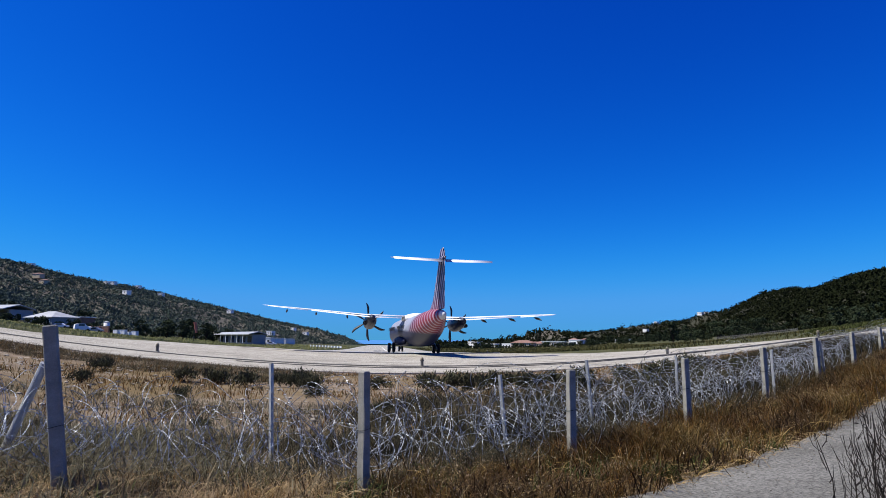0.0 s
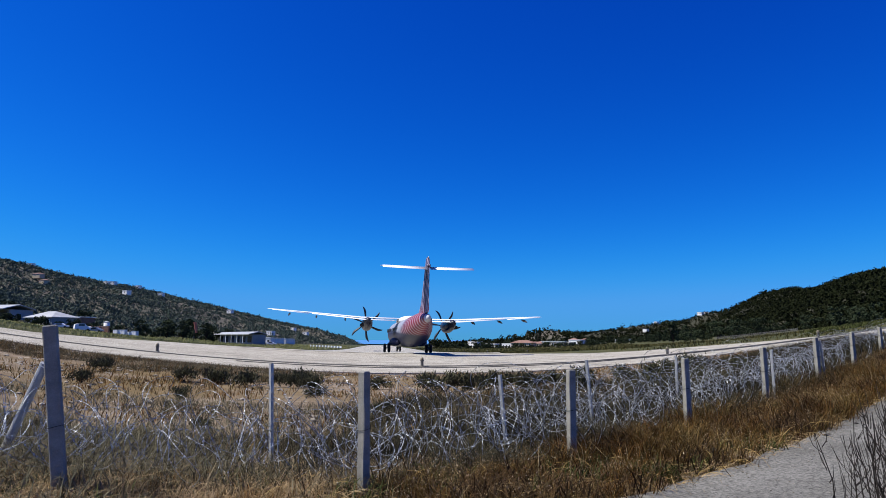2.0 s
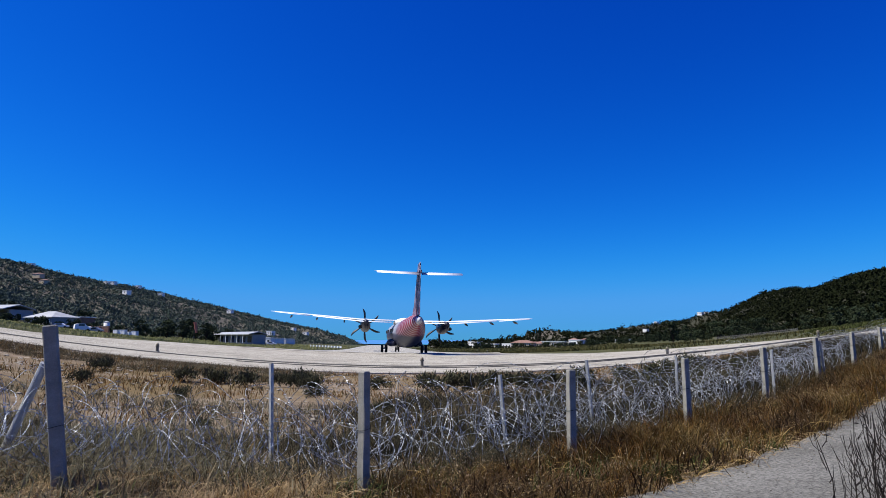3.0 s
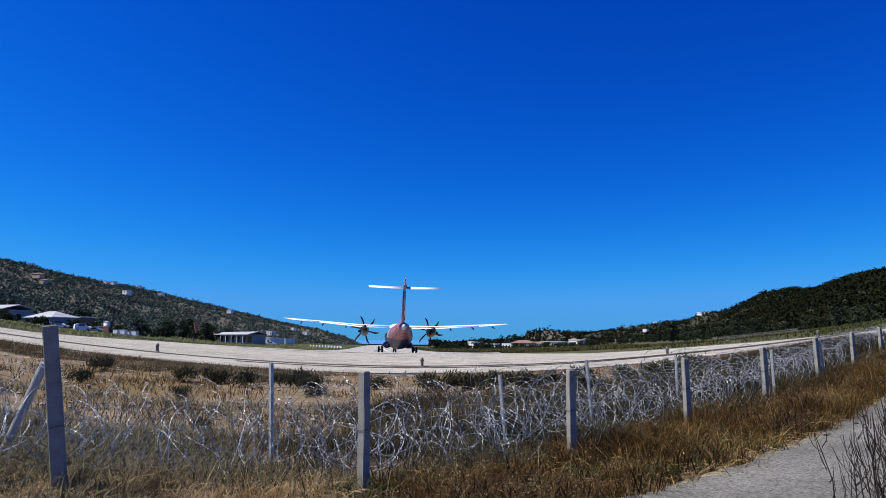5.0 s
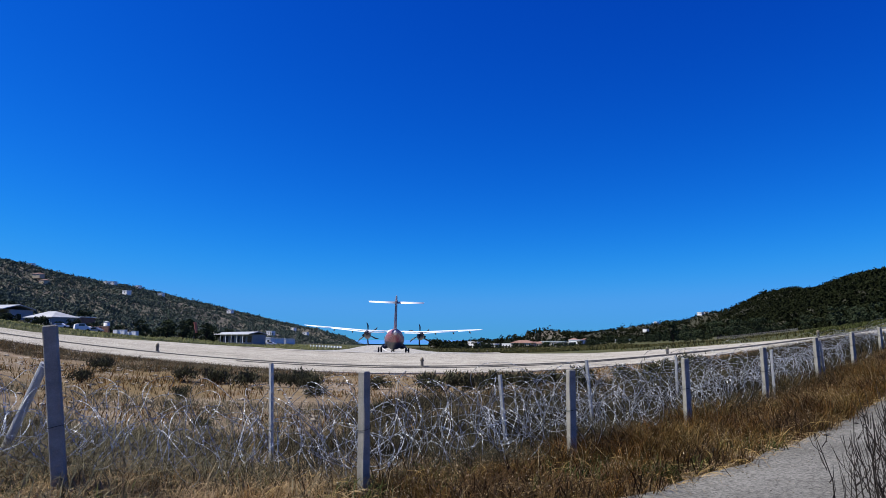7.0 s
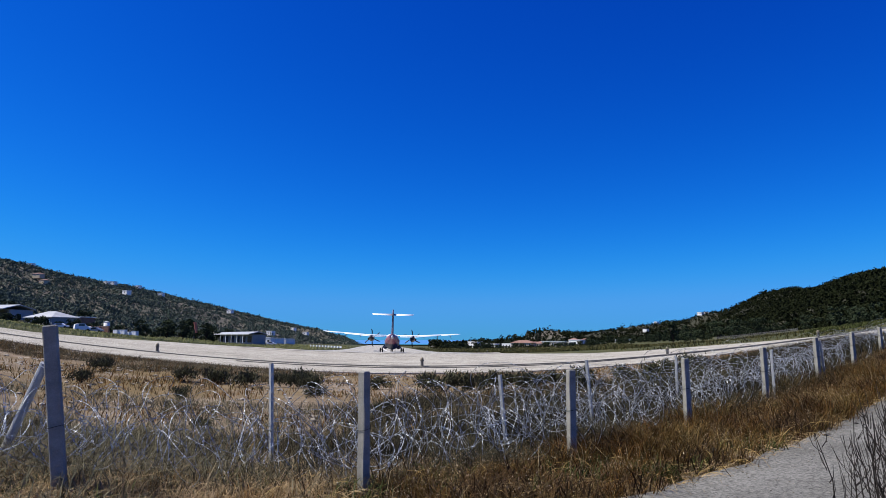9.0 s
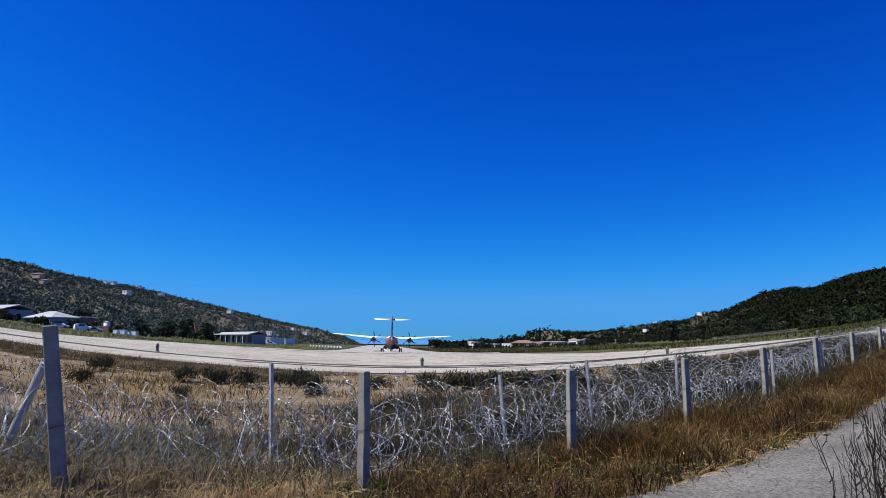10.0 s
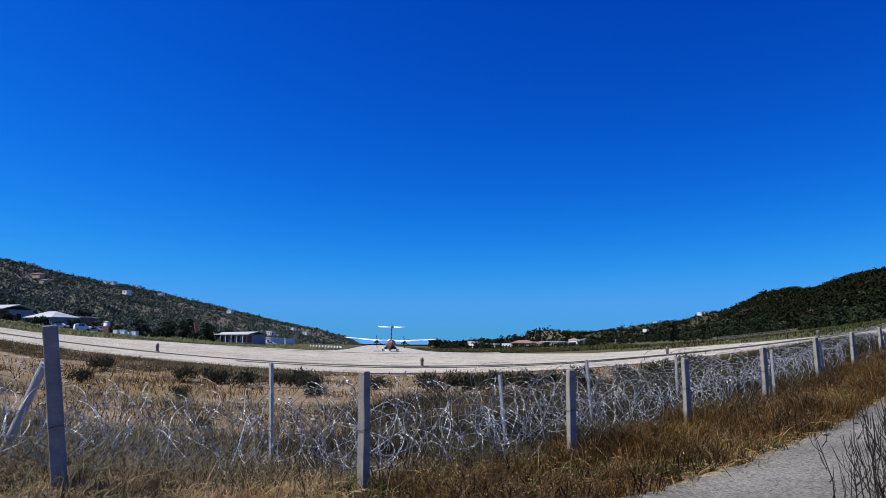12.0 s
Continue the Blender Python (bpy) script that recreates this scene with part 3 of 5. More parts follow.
        for xf in (6.2, 8.9, 11.4):
            bm = bmesh.new()
            zf = 3.10 + max(0, xf - 4.6) * 0.066
            loft(bm, [oval(s * xf, y, z, r, r * 1.5, 10) for y, z, r in ((0.2, zf, 0.02), (-0.6, zf - 0.12, 0.08), (-1.4, zf - 0.22, 0.07), (-2.0, zf - 0.34, 0.02))])
            part("flap_fairing", bm, DARK_METAL, wing, "", True)
        # engine
        bm = bmesh.new()
        loft(bm, [oval(s * 4.05, y, z - 0.12, rx, rz, 20) for y, z, rx, rz in
                  ((3.55, 2.92, 0.30, 0.32), (3.2, 2.87, 0.44, 0.52), (2.4, 2.82, 0.52, 0.64), (0.8, 2.82, 0.54, 0.66), (-0.6, 2.90, 0.48, 0.55), (-1.7, 3.02, 0.34, 0.36), (-2.3, 3.10, 0.12, 0.14))])
        nac = part("engine_nacelle", bm, mottled("nacelle_paint", (0.016, 0.017, 0.026), (0.04, 0.042, 0.06), 1.0, 0.4, relief=0.0), plane, "dark engine nacelle under the wing", True)
        bm = bmesh.new()
        tube(bm, [(s * 4.45, 0.2, 2.56), (s * 4.62, -0.6, 2.56)], [0.2, 0.17], 12)
        part("exhaust_pipe", bm, DARK_METAL, nac, "", True)
        # six-bladed propeller
        prop = empty("propeller", pose(s * 4.05, 3.72, 2.80), "", "")
        prop.parent = plane
        prop["label"] = "dark six-bladed propeller"
        bm = bmesh.new()
        loft(bm, [oval(0, y, 0, r, r, 16) for y, r in ((-0.22, 0.30), (0.1, 0.28), (0.4, 0.16), (0.55, 0.03))])
        part("spinner", bm, DARK_METAL, prop, "", True)
        bm = bmesh.new()
        rings = []
        for r, ch, tw, sw in ((0.22, 0.16, 62, 0), (0.5, 0.24, 52, 0.0), (0.9, 0.34, 40, 0.02), (1.35, 0.36, 31, 0.06), (1.58, 0.29, 26, 0.14), (1.76, 0.17, 23, 0.24), (1.81, 0.05, 22, 0.28)):
            a = radians(tw)
            ring = []
            for c, h in ((-0.5, 0), (-0.2, 0.06), (0.2, 0.05), (0.5, 0), (0.2, -0.03), (-0.2, -0.03)):
                cx, cy = c * ch * 0.75, h * 0.8
                ring.append((cx * math.cos(a) - cy * math.sin(a) - sw, cx * math.sin(a) + cy * math.cos(a), r))
            rings.append(ring)
        loft(bm, rings)
        blade = part("blade", bm, DARK_METAL, prop, "", True)
        for k in range(1, 6):
            b2 = new("blade", blade.data)
            b2.parent = prop
            b2.matrix_basis = Matrix.Rotation(k * math.pi / 3, 4, "Y")
        props.append((prop, s))
        # main landing gear: leg and a pair of wheels
        bm = bmesh.new()
        tube(bm, [(s * 1.55, 0.55, 1.2), (s * 1.95, 0.40, 0.75), (s * 2.05, 0.35, 0.43)], [0.12, 0.10, 0.09], 10)
        tube(bm, [(s * 1.70, 0.35, 0.43), (s * 2.40, 0.35, 0.43)], 0.06, 10)
        part("landing_gear_leg", bm, GREY_METAL, plane, "", True)
        for o in (-0.21, 0.21):
            wheels.append(make_wheel(plane, s * 2.05 + o, 0.35, 0.43, 0.43, 0.24))
    # nose gear
    bm = bmesh.new()
    tube(bm, [(0, 9.9, 1.1), (0, 10.05, 0.30)], [0.09, 0.07], 10)
    tube(bm, [(-0.22, 10.05, 0.30), (0.22, 10.05, 0.30)], 0.05, 8)
    part("nose_gear_leg", bm, GREY_METAL, plane, "", True)
    for o in (-0.17, 0.17):
        wheels.append(make_wheel(plane, o, 10.05, 0.29, 0.29, 0.16))
    # fin and rudder
    bm = bmesh.new()

    def fin_ring(z, le, te, t):
        return [(t * w, le + (te - le) * q, z) for q, w in ((0, 0), (0.12, 0.6), (0.35, 1), (0.7, 0.8), (1, 0.3), (1, -0.3), (0.7, -0.8), (0.35, -1), (0.12, -0.6))]
    loft(bm, [fin_ring(2.6, -6.0, -12.4, 0.25), fin_ring(3.4, -8.0, -12.5, 0.22), fin_ring(4.1, -9.5, -12.55, 0.20), fin_ring(5.3, -10.4, -12.75, 0.18), fin_ring(7.0, -11.75, -13.05, 0.15), fin_ring(7.6, -12.0, -13.15, 0.12), fin_ring(7.75, -12.3, -13.1, 0.04)])
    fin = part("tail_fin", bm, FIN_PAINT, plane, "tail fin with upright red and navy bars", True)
    bm = bmesh.new()
    loft(bm, [[(t * w, le + (te - le) * q, z) for q, w in ((0, 1), (1, 0.15), (1, -0.15), (0, -1))] for z, le, te, t in ((3.3, -12.52, -13.9, 0.10), (5.3, -12.77, -13.75, 0.09), (7.45, -13.1, -13.65, 0.06))])
    part("rudder", bm, FIN_PAINT, fin, "", False)
    # tailplane on top of the fin
    for s in (-1, 1):
        bm = bmesh.new()
        wing_panel(bm, [(s * 0.0, -11.4, 6.93, 1.75, 0.13), (s * 3.55, -12.0, 6.95, 1.10, 0.12), (s * 3.76, -12.25, 6.95, 0.7, 0.07)])
        bmesh.ops.rotate(bm, verts=bm.verts, cent=(0, -12.2, 6.95), matrix=Matrix.Rotation(radians(5), 3, "X"))
        tp = part("tailplane", bm, WHITE_PAINT, plane, "white tailplane on top of the fin", True)
        bm = bmesh.new()
        wing_panel(bm, [(s * 0.12, -13.0, 6.86, 0.70, 0.09), (s * 3.6, -12.95, 6.88, 0.55, 0.08)])
        bmesh.ops.rotate(bm, verts=bm.verts, cent=(0, -13.06, 6.94), matrix=Matrix.Rotation(radians(24), 3, "X"))
        part("elevator", bm, WHITE_PAINT, tp, "", True)
    bm = bmesh.new()
    loft(bm, [oval(0, y, 6.95, r, r * 1.1, 12) for y, r in ((-11.0, 0.03), (-11.6, 0.17), (-13.0, 0.19), (-14.0, 0.04))])
    part("tail_bullet", bm, FIN_PAINT, plane, "", True)
    return plane


def make_wheel(plane, x, y, z, r, w):
    wheel = empty("wheel", pose(x, y, z), "", "")
    wheel.parent = plane
    wheel["label"] = "black landing gear wheel"
    bm = bmesh.new()
    prof = [(-w / 2, r * 0.55), (-w / 2, r * 0.85), (-w * 0.35, r * 0.97), (0, r), (w * 0.35, r * 0.97), (w / 2, r * 0.85), (w / 2, r * 0.55)]
    loft(bm, [[(px, pr * math.cos(a), pr * math.sin(a)) for a in (2 * math.pi * k / 20 for k in range(20))] for px, pr in prof])
    part("tyre", bm, RUBBER, wheel, "", True)
    bm = bmesh.new()
    loft(bm, [[(px, pr * math.cos(a), pr * math.sin(a)) for a in (2 * math.pi * k / 12 for k in range(12))] for px, pr in ((-w * 0.52, r * 0.3), (-w * 0.52, r * 0.54), (w * 0.52, r * 0.54), (w * 0.52, r * 0.3))])
    part("rim", bm, GREY_METAL, wheel, "", True)
    return wheel, r


props, wheels = [], []
AIRLINER = make_airliner()


# ---- stalks and grass ----
def stalk_mesh(name, pos, height, width, lean, material, label, category="grass", bend=0.35):
    """Many bent, tapering blades as one mesh. pos (n, 3), the rest (n,)."""
    n = len(pos)
    a = rng.random(n) * 2 * np.pi
    b = a + np.pi / 2 + rng.normal(0, 0.6, n)
    side = np.stack([np.cos(a), np.sin(a), np.zeros(n)], -1) * (width / 2)[:, None]
    way = np.stack([np.cos(b), np.sin(b), np.zeros(n)], -1)
    up = np.array([0, 0, 1.0])
    mid = pos + up * (height * 0.55)[:, None] + way * (height * lean * bend)[:, None]
    tip = pos + up * (height * (1 - 0.25 * lean))[:, None] + way * (height * lean)[:, None]
    V = np.stack([pos - side, pos + side, mid + side * 0.8, mid - side * 0.8, tip], 1).reshape(-1, 3)
    i = np.arange(n)[:, None] * 5
    me = bpy.data.meshes.new(name)
    me.from_pydata(V.tolist(), [], (i + [0, 1, 2, 3]).tolist() + (i + [3, 2, 4]).tolist())
    me.materials.append(material)
    ob = new(name, me)
    return tagged(ob, label, category, kind="stuff")


FENCE = [(-12.4, 4.9), (-9.5, 5.2), (-6.6, 5.55), (-3.70, 6.0), (-0.85, 6.8), (1.66, 8.3), (3.90, 10.2), (6.1, 12.1), (8.4, 14.3), (10.8, 16.8), (13.6, 19.8), (16.3, 22.6), (19.2, 25.6)]
FX, FY = [p[0] for p in FENCE], [p[1] for p in FENCE]


def fence_y(x):
    return np.interp(x, FX, FY)


def road_y(x):
    return np.interp(x, ROAD_X, ROAD_Y)


def patchy(x, y, f, k):
    """Clumpiness between 0 and 1 over the land."""
    return 0.5 + 0.5 * (np.sin(x * f + 1.3 * np.sin(y * f * 0.7 + k)) * np.sin(y * f * 1.1 + 1.7 * np.sin(x * f * 0.6 - k)))


def scatter(n, x0, x1, y0, y1, f, k, sharp=1.0):
    x = x0 + rng.random(n * 3) * (x1 - x0)
    lo, hi = (y0(x), y1(x)) if callable(y0) else (y0, y1)
    y = lo + rng.random(n * 3) * (hi - lo)
    keep = rng.random(n * 3) < patchy(x, y, f, k) ** sharp
    x, y = x[keep][:n], y[keep][:n]
    return x, y


def tufts(x, y, per, spread):
    """Blades gathered about tuft centres."""
    X = np.repeat(x, per) + rng.normal(0, spread, len(x) * per)
    Y = np.repeat(y, per) + rng.normal(0, spread, len(x) * per)
    return X, Y


def strand_mesh(name, pos, length, width, rise, material, label, category="grass", knots=6):
    """Long thin strands that rise, arch over and fall, as ribbons; pos (n, 3), the rest (n,)."""
    n = len(pos)
    a = rng.random(n) * 2 * np.pi
    curl = rng.normal(0, 1.4, n)
    P = np.zeros((n, knots, 3))
    P[:, 0] = pos
    step = length / (knots - 1)
    for k in range(1, knots):
        t = (k - 0.5) / (knots - 1)
        pitch = rise * (1 - 1.9 * t)
        way = a + curl * t
        P[:, k] = P[:, k - 1] + np.stack([np.cos(way) * np.cos(pitch), np.sin(way) * np.cos(pitch), np.sin(pitch)], -1) * step[:, None]
        P[:, k, 2] = np.maximum(P[:, k, 2], pos[:, 2] + 0.03)
    s = np.stack([-np.sin(a + 0.8), np.cos(a + 0.8), 0.5 * np.ones(n)], -1)[:, None, :] * (width[:, None] * np.linspace(1.0, 0.35, knots))[:, :, None] / 2
    V = np.stack([P - s, P + s], 2).reshape(-1, 3)
    i = (np.arange(n)[:, None, None] * 2 * knots + 2 * np.arange(knots - 1)[None, :, None] + np.array([0, 1, 3, 2])[None, None, :]).reshape(-1, 4)
    tagged(raw_object(name, V, i, material), label, category, kind="stuff")
    return P[:, -2]


def seed_mesh(name, pos, size, material, label):
    """Small seed heads: two crossed lozenges each."""
    n = len(pos)
    u = rng.normal(0, 1, (n, 3))
    u /= np.linalg.norm(u, axis=1)[:, None]
    w = np.cross(u, rng.normal(0, 1, (n, 3)))
    w /= np.linalg.norm(w, axis=1)[:, None]
    q = np.cross(u, w)
    z = size[:, None]
    V = np.stack([pos - u * z, pos + w * z * 0.5, pos + u * z, pos - w * z * 0.5, pos - u * z, pos + q * z * 0.5, pos + u * z, pos - q * z * 0.5], 1).reshape(-1, 3)
    i = (np.arange(2 * n)[:, None] * 4 + np.arange(4)[None, :])
    tagged(raw_object(name, V, i, material), label, "grass", kind="stuff")


def split_stalks(name, X, Y, height, width, lean, west, east, edge, label_w, label_e):
    """Two stretches of grass of one build, parted about a line across the verge."""
    k = X + rng.normal(0, 0.7, len(X)) < edge
    for m, material, label in ((k, west, label_w), (~k, east, label_e)):
        stalk_mesh(name, on_ground(X[m], Y[m]), height[m], width[m], lean[m], material, label)


def on_ground(x, y, sink=0.02):
    return np.stack([x, y, ground_z(x, y) - sink], -1)


# dry grass between the road and the fence: matted litter, ragged tufts, a few pale stalks
VERGE = (lambda x: np.maximum(road_y(x) + 0.05, 3.6), lambda x: fence_y(x) + 0.5)
x, y = scatter(15000, -6.5, 16, *VERGE, 1.1, 3.0, 0.4)
split_stalks("grass_litter", x, y, 0.05 + 0.12 * rng.random(len(x)), 0.006 + 0.008 * rng.random(len(x)), 0.8 + 1.4 * rng.random(len(x)), GRASS_GREY, VERGE_DARK, -1.5,
             "matted dead grass on the verge", "dark matted dead grass on the verge")
x, y = scatter(1900, -6.5, 16, *VERGE, 3.1, 0.4, 2.0)
X, Y = tufts(x, y, 40, 0.085)
split_stalks("dry_grass", X, Y, (0.09 + 0.38 * rng.random(len(X)) ** 1.5) * (0.55 + 0.9 * patchy(X, Y, 1.7, 2.0)) * np.interp(X, [0.5, 2.5], [0.62, 1.0]), 0.0025 + 0.0045 * rng.random(len(X)), 0.3 + 1.3 * rng.random(len(X)), GRASS_DRY, RUST_GRASS, -1.8,
             "tangled golden-brown dry grass along the fence", "rust-brown dry grass between road and fence")
x, y = scatter(420, -6.5, 16, *VERGE, 1.9, 4.4, 2.0)
X, Y = tufts(x, y, 40, 0.12)
split_stalks("verge_weeds", X, Y, 0.12 + 0.36 * rng.random(len(X)), 0.006 + 0.010 * rng.random(len(X)), 0.3 + 1.0 * rng.random(len(X)), GRASS_GREY, VERGE_DARK, -1.5,
             "grey-green weeds amid the dry grass", "dark weeds amid the rust-brown grass")
x, y = scatter(150, -6.5, 16, *VERGE, 2.6, 7.1, 2.6)
X, Y = tufts(x, y, 44, 0.11)
stalk_mesh("green_weeds", on_ground(X, Y), 0.06 + 0.24 * rng.random(len(X)), 0.008 + 0.014 * rng.random(len(X)), 0.3 + 1.0 * rng.random(len(X)), WEED_GREEN, "dark green weeds low among the dry grass")
x, y = scatter(1300, -6.5, 16, *VERGE, 0.8, 2.2, 0.5)
stalk_mesh("straw_stalks", on_ground(x, y), 0.22 + 0.36 * rng.random(len(x)), 0.003 + 0.002 * rng.random(len(x)), 0.3 + 1.2 * rng.random(len(x)), STRAW, "pale arching straw stalks in the dry grass", bend=0.2)
x, y = scatter(650, -9, -1.2, lambda x: fence_y(x) - 1.2, lambda x: fence_y(x) + 0.5, 1.9, 6.0, 0.8)
X, Y = tufts(x, y, 26, 0.12)
stalk_mesh("dry_grass", on_ground(X, Y), 0.06 + 0.24 * rng.random(len(X)), 0.003 + 0.005 * rng.random(len(X)), 0.5 + 1.3 * rng.random(len(X)), STRAW_BROWN, "light brown dry grass on sandy ground")
x, y = scatter(300, 5.6, 13, lambda x: road_y(x) + 0.0, lambda x: road_y(x) + 1.3, 2.0, 1.0, 0.2)
X, Y = tufts(x, y, 36, 0.10)
stalk_mesh("roadside_weeds", on_ground(X, Y), 0.08 + 0.32 * rng.random(len(X)), 0.004 + 0.006 * rng.random(len(X)), 0.3 + 1.1 * rng.random(len(X)), RUST_GRASS, "rust-brown weeds at the far edge of the road")
# arching golden strands, twiggy stems and seed heads tangled in the verge
for count, x0, x1, material, label in ((4200, -2.0, 16, GOLD_STRAW, "arching golden straw tangled along the verge"), (1700, -6.5, -1.0, STRAW_BROWN, "arching pale brown straw tangled along the fence"), (1500, -1.5, 16, DARK_STEM, "dark dead stems tangled in the grass")):
    x, y = scatter(count, x0, x1, *VERGE, 1.6, 5.1, 0.9)
    strand_mesh("straw_tangle", on_ground(x, y), 0.25 + 0.55 * rng.random(len(x)) ** 1.5, 0.0035 + 0.004 * rng.random(len(x)), 0.5 + 0.9 * rng.random(len(x)), material, label)
x, y = scatter(5200, -0.5, 16, lambda x: road_y(x) + 0.25, lambda x: fence_y(x) + 0.7, 1.4, 3.3, 1.0)
P = on_ground(x, y)
P[:, 2] += 0.06 + 0.26 * rng.random(len(x))
seed_mesh("seed_heads", P, 0.006 + 0.008 * rng.random(len(x)), SEED, "pale dry seed heads over rust-brown grass")
x, y = scatter(900, -0.5, 13, lambda x: road_y(x) - 0.10, lambda x: road_y(x) + 0.5, 2.2, 1.3, 0.6)
strand_mesh("straw_litter", on_ground(x, y, -0.035), 0.10 + 0.35 * rng.random(len(x)) ** 2, 0.004 + 0.006 * rng.random(len(x)), 0.05 + 0.25 * rng.random(len(x)), STRAW_BROWN, "broken straw lying along the road edge", knots=4)
# greyer weeds under the wire
x, y = scatter(3800, -9, 18, lambda x: fence_y(x) + 0.0, lambda x: fence_y(x) + 3.6, 1.7, 1.9, 0.3)
keep = rng.random(len(x)) < np.where(x < -1.2, 0.75, 1.0)
x, y = x[keep], y[keep]
X, Y = tufts(x, y, 26, 0.14)
split_stalks("withered_weeds", X, Y, 0.08 + 0.36 * rng.random(len(X)) * (0.5 + patchy(X, Y, 1.1, 0.3)) * np.interp(X, [-1.0, 3.0], [1.0, 1.7]), 0.003 + 0.006 * rng.random(len(X)), 0.4 + 1.5 * rng.random(len(X)), GRASS_GREY, WEED_DARK, -2.2,
             "grey-green withered weeds under the wire", "dark withered weeds thick under the wire")
x, y = scatter(1900, -12, 20, lambda x: fence_y(x) + 1.6, lambda x: fence_y(x) + 8.0, 0.8, 0.9, 0.7)
X, Y = tufts(x, y, 22, 0.2)
split_stalks("field_weeds", X, Y, (0.06 + 0.26 * rng.random(len(X))) * np.interp(X, [-3.0, 1.0], [1.0, 1.5]), 0.005 + 0.007 * rng.random(len(X)), 0.4 + 1.4 * rng.random(len(X)), GRASS_GREY, WEED_DARK, -2.5,
             "brown patchy weeds over the field behind the wire", "dark patchy weeds over the field behind the wire")
x, y = scatter(1500, -1.5, 22, lambda x: fence_y(x) + 2.5, lambda x: np.minimum(fence_y(x) + 9.5, PAD_NEAR(x) - 0.5), 0.7, 2.4, 0.5)
X, Y = tufts(x, y, 24, 0.22)
stalk_mesh("field_weeds", on_ground(X, Y), 0.10 + 0.36 * rng.random(len(X)), 0.005 + 0.008 * rng.random(len(X)), 0.3 + 1.2 * rng.random(len(X)), WEED_DARK, "dark dense weeds on the field near the paving")
# field between fence and paving
x, y = scatter(4000, -24, 26, lambda x: fence_y(x) + 2.2, lambda x: PAD_NEAR(x) - 0.4, 0.9, 5.0, 1.1)
X, Y = tufts(x, y, 8, 0.16)
stalk_mesh("field_grass", on_ground(X, Y), 0.08 + 0.20 * rng.random(len(X)), 0.010 + 0.012 * rng.random(len(X)), 0.3 + 0.8 * rng.random(len(X)), GRASS_DRY, "sparse straw tufts over the dry field")
x, y = scatter(4600, -34, -4.5, lambda x: PAD_NEAR(x) - 5.5 - 0.1 * (x + 20), lambda x: PAD_NEAR(x) - 0.3, 1.3, 0.2, 0.5)
X, Y = tufts(x, y, 14, 0.2)
stalk_mesh("verge_weeds", on_ground(X, Y), 0.06 + 0.24 * rng.random(len(X)), 0.005 + 0.006 * rng.random(len(X)), 0.5 + 1.5 * rng.random(len(X)), BROWN_WEEDS, "brown weeds along the edge of the paving")
# green verge beyond the paving
x, y = scatter(6500, -95, -14, lambda x: PAD_FAR(x) + 0.8, lambda x: PAD_FAR(x) + 70 + 0 * x, 0.35, 0.8, 0.8)
keep = x < axis_x(y) - 17
x, y = x[keep], y[keep]
X, Y = tufts(x, y, 7, 0.35)
stalk_mesh("verge_grass", on_ground(X, Y), 0.15 + 0.25 * rng.random(len(X)), 0.018 + 0.03 * rng.random(len(X)), 0.2 + 0.7 * rng.random(len(X)), GRASS_GREEN, "tall yellow-green grass beside the runway")
x, y = scatter(3500, 10, 110, lambda x: PAD_FAR(np.minimum(x, 60)) + 0.8, lambda x: PAD_FAR(np.minimum(x, 60)) + 60, 0.35, 2.8, 0.8)
keep = x > axis_x(y) + 17
x, y = x[keep], y[keep]
X, Y = tufts(x, y, 5, 0.35)
stalk_mesh("verge_grass", on_ground(X, Y), 0.15 + 0.30 * rng.random(len(X)), 0.03 + 0.05 * rng.random(len(X)), 0.2 + 0.7 * rng.random(len(X)), GRASS_OLIVE, "short olive grass beside the runway")


# brighter green bank below the wooded hill
d = 50 + 55 * rng.random(5200) ** 1.3
u = 0.575 + 0.17 * rng.random(len(d)) ** 0.8
keep = rng.random(len(d)) < 0.3 + 0.7 * patchy(u * d, d, 0.16, 0.7)
d, u = d[keep], u[keep]
X, Y = tufts(u * d, d, 7, 0.4)
stalk_mesh("bank_grass", on_ground(X, Y), 0.15 + 0.28 * rng.random(len(X)), 0.02 + 0.035 * rng.random(len(X)), 0.2 + 0.8 * rng.random(len(X)), BANK_GREEN, "olive-green tall grass on the bank below the hill")
# rough grass along both sides of the runway
for side, material, label in ((-1, GRASS_GREEN, "yellow-green grass strip along the runway"), (1, GRASS_OLIVE, "olive-brown grass strip along the runway")):
    y = 64 + 330 * rng.random(9000) ** 1.6
    x = axis_x(y) + side * (16.5 + (6 + 0.30 * y) * rng.random(len(y)))
    keep = rng.random(len(y)) < 0.25 + 0.75 * patchy(x, y, 0.12, 1.0 + side)
    x, y = x[keep], y[keep]
    X, Y = tufts(x, y, 4, 0.5)
    stalk_mesh("runway_grass", on_ground(X, Y), (0.15 + 0.35 * rng.random(len(X))) * (0.7 + Y / 300), (0.04 + 0.06 * rng.random(len(X))) * (0.6 + Y / 150), 0.2 + 0.7 * rng.random(len(X)), material, label)


# ---- stones ----
def stone_mesh(seed):
    bm = bmesh.new()
    bmesh.ops.create_icosphere(bm, subdivisions=1, radius=1.0)
    for v in bm.verts:
        v.co *= 0.75 + 0.35 * noise.noise(v.co * 1.3 + Vector((seed * 7.0, 0, 0))) + 0.1 * rng.random()
        v.co.z *= 0.42
    return bm


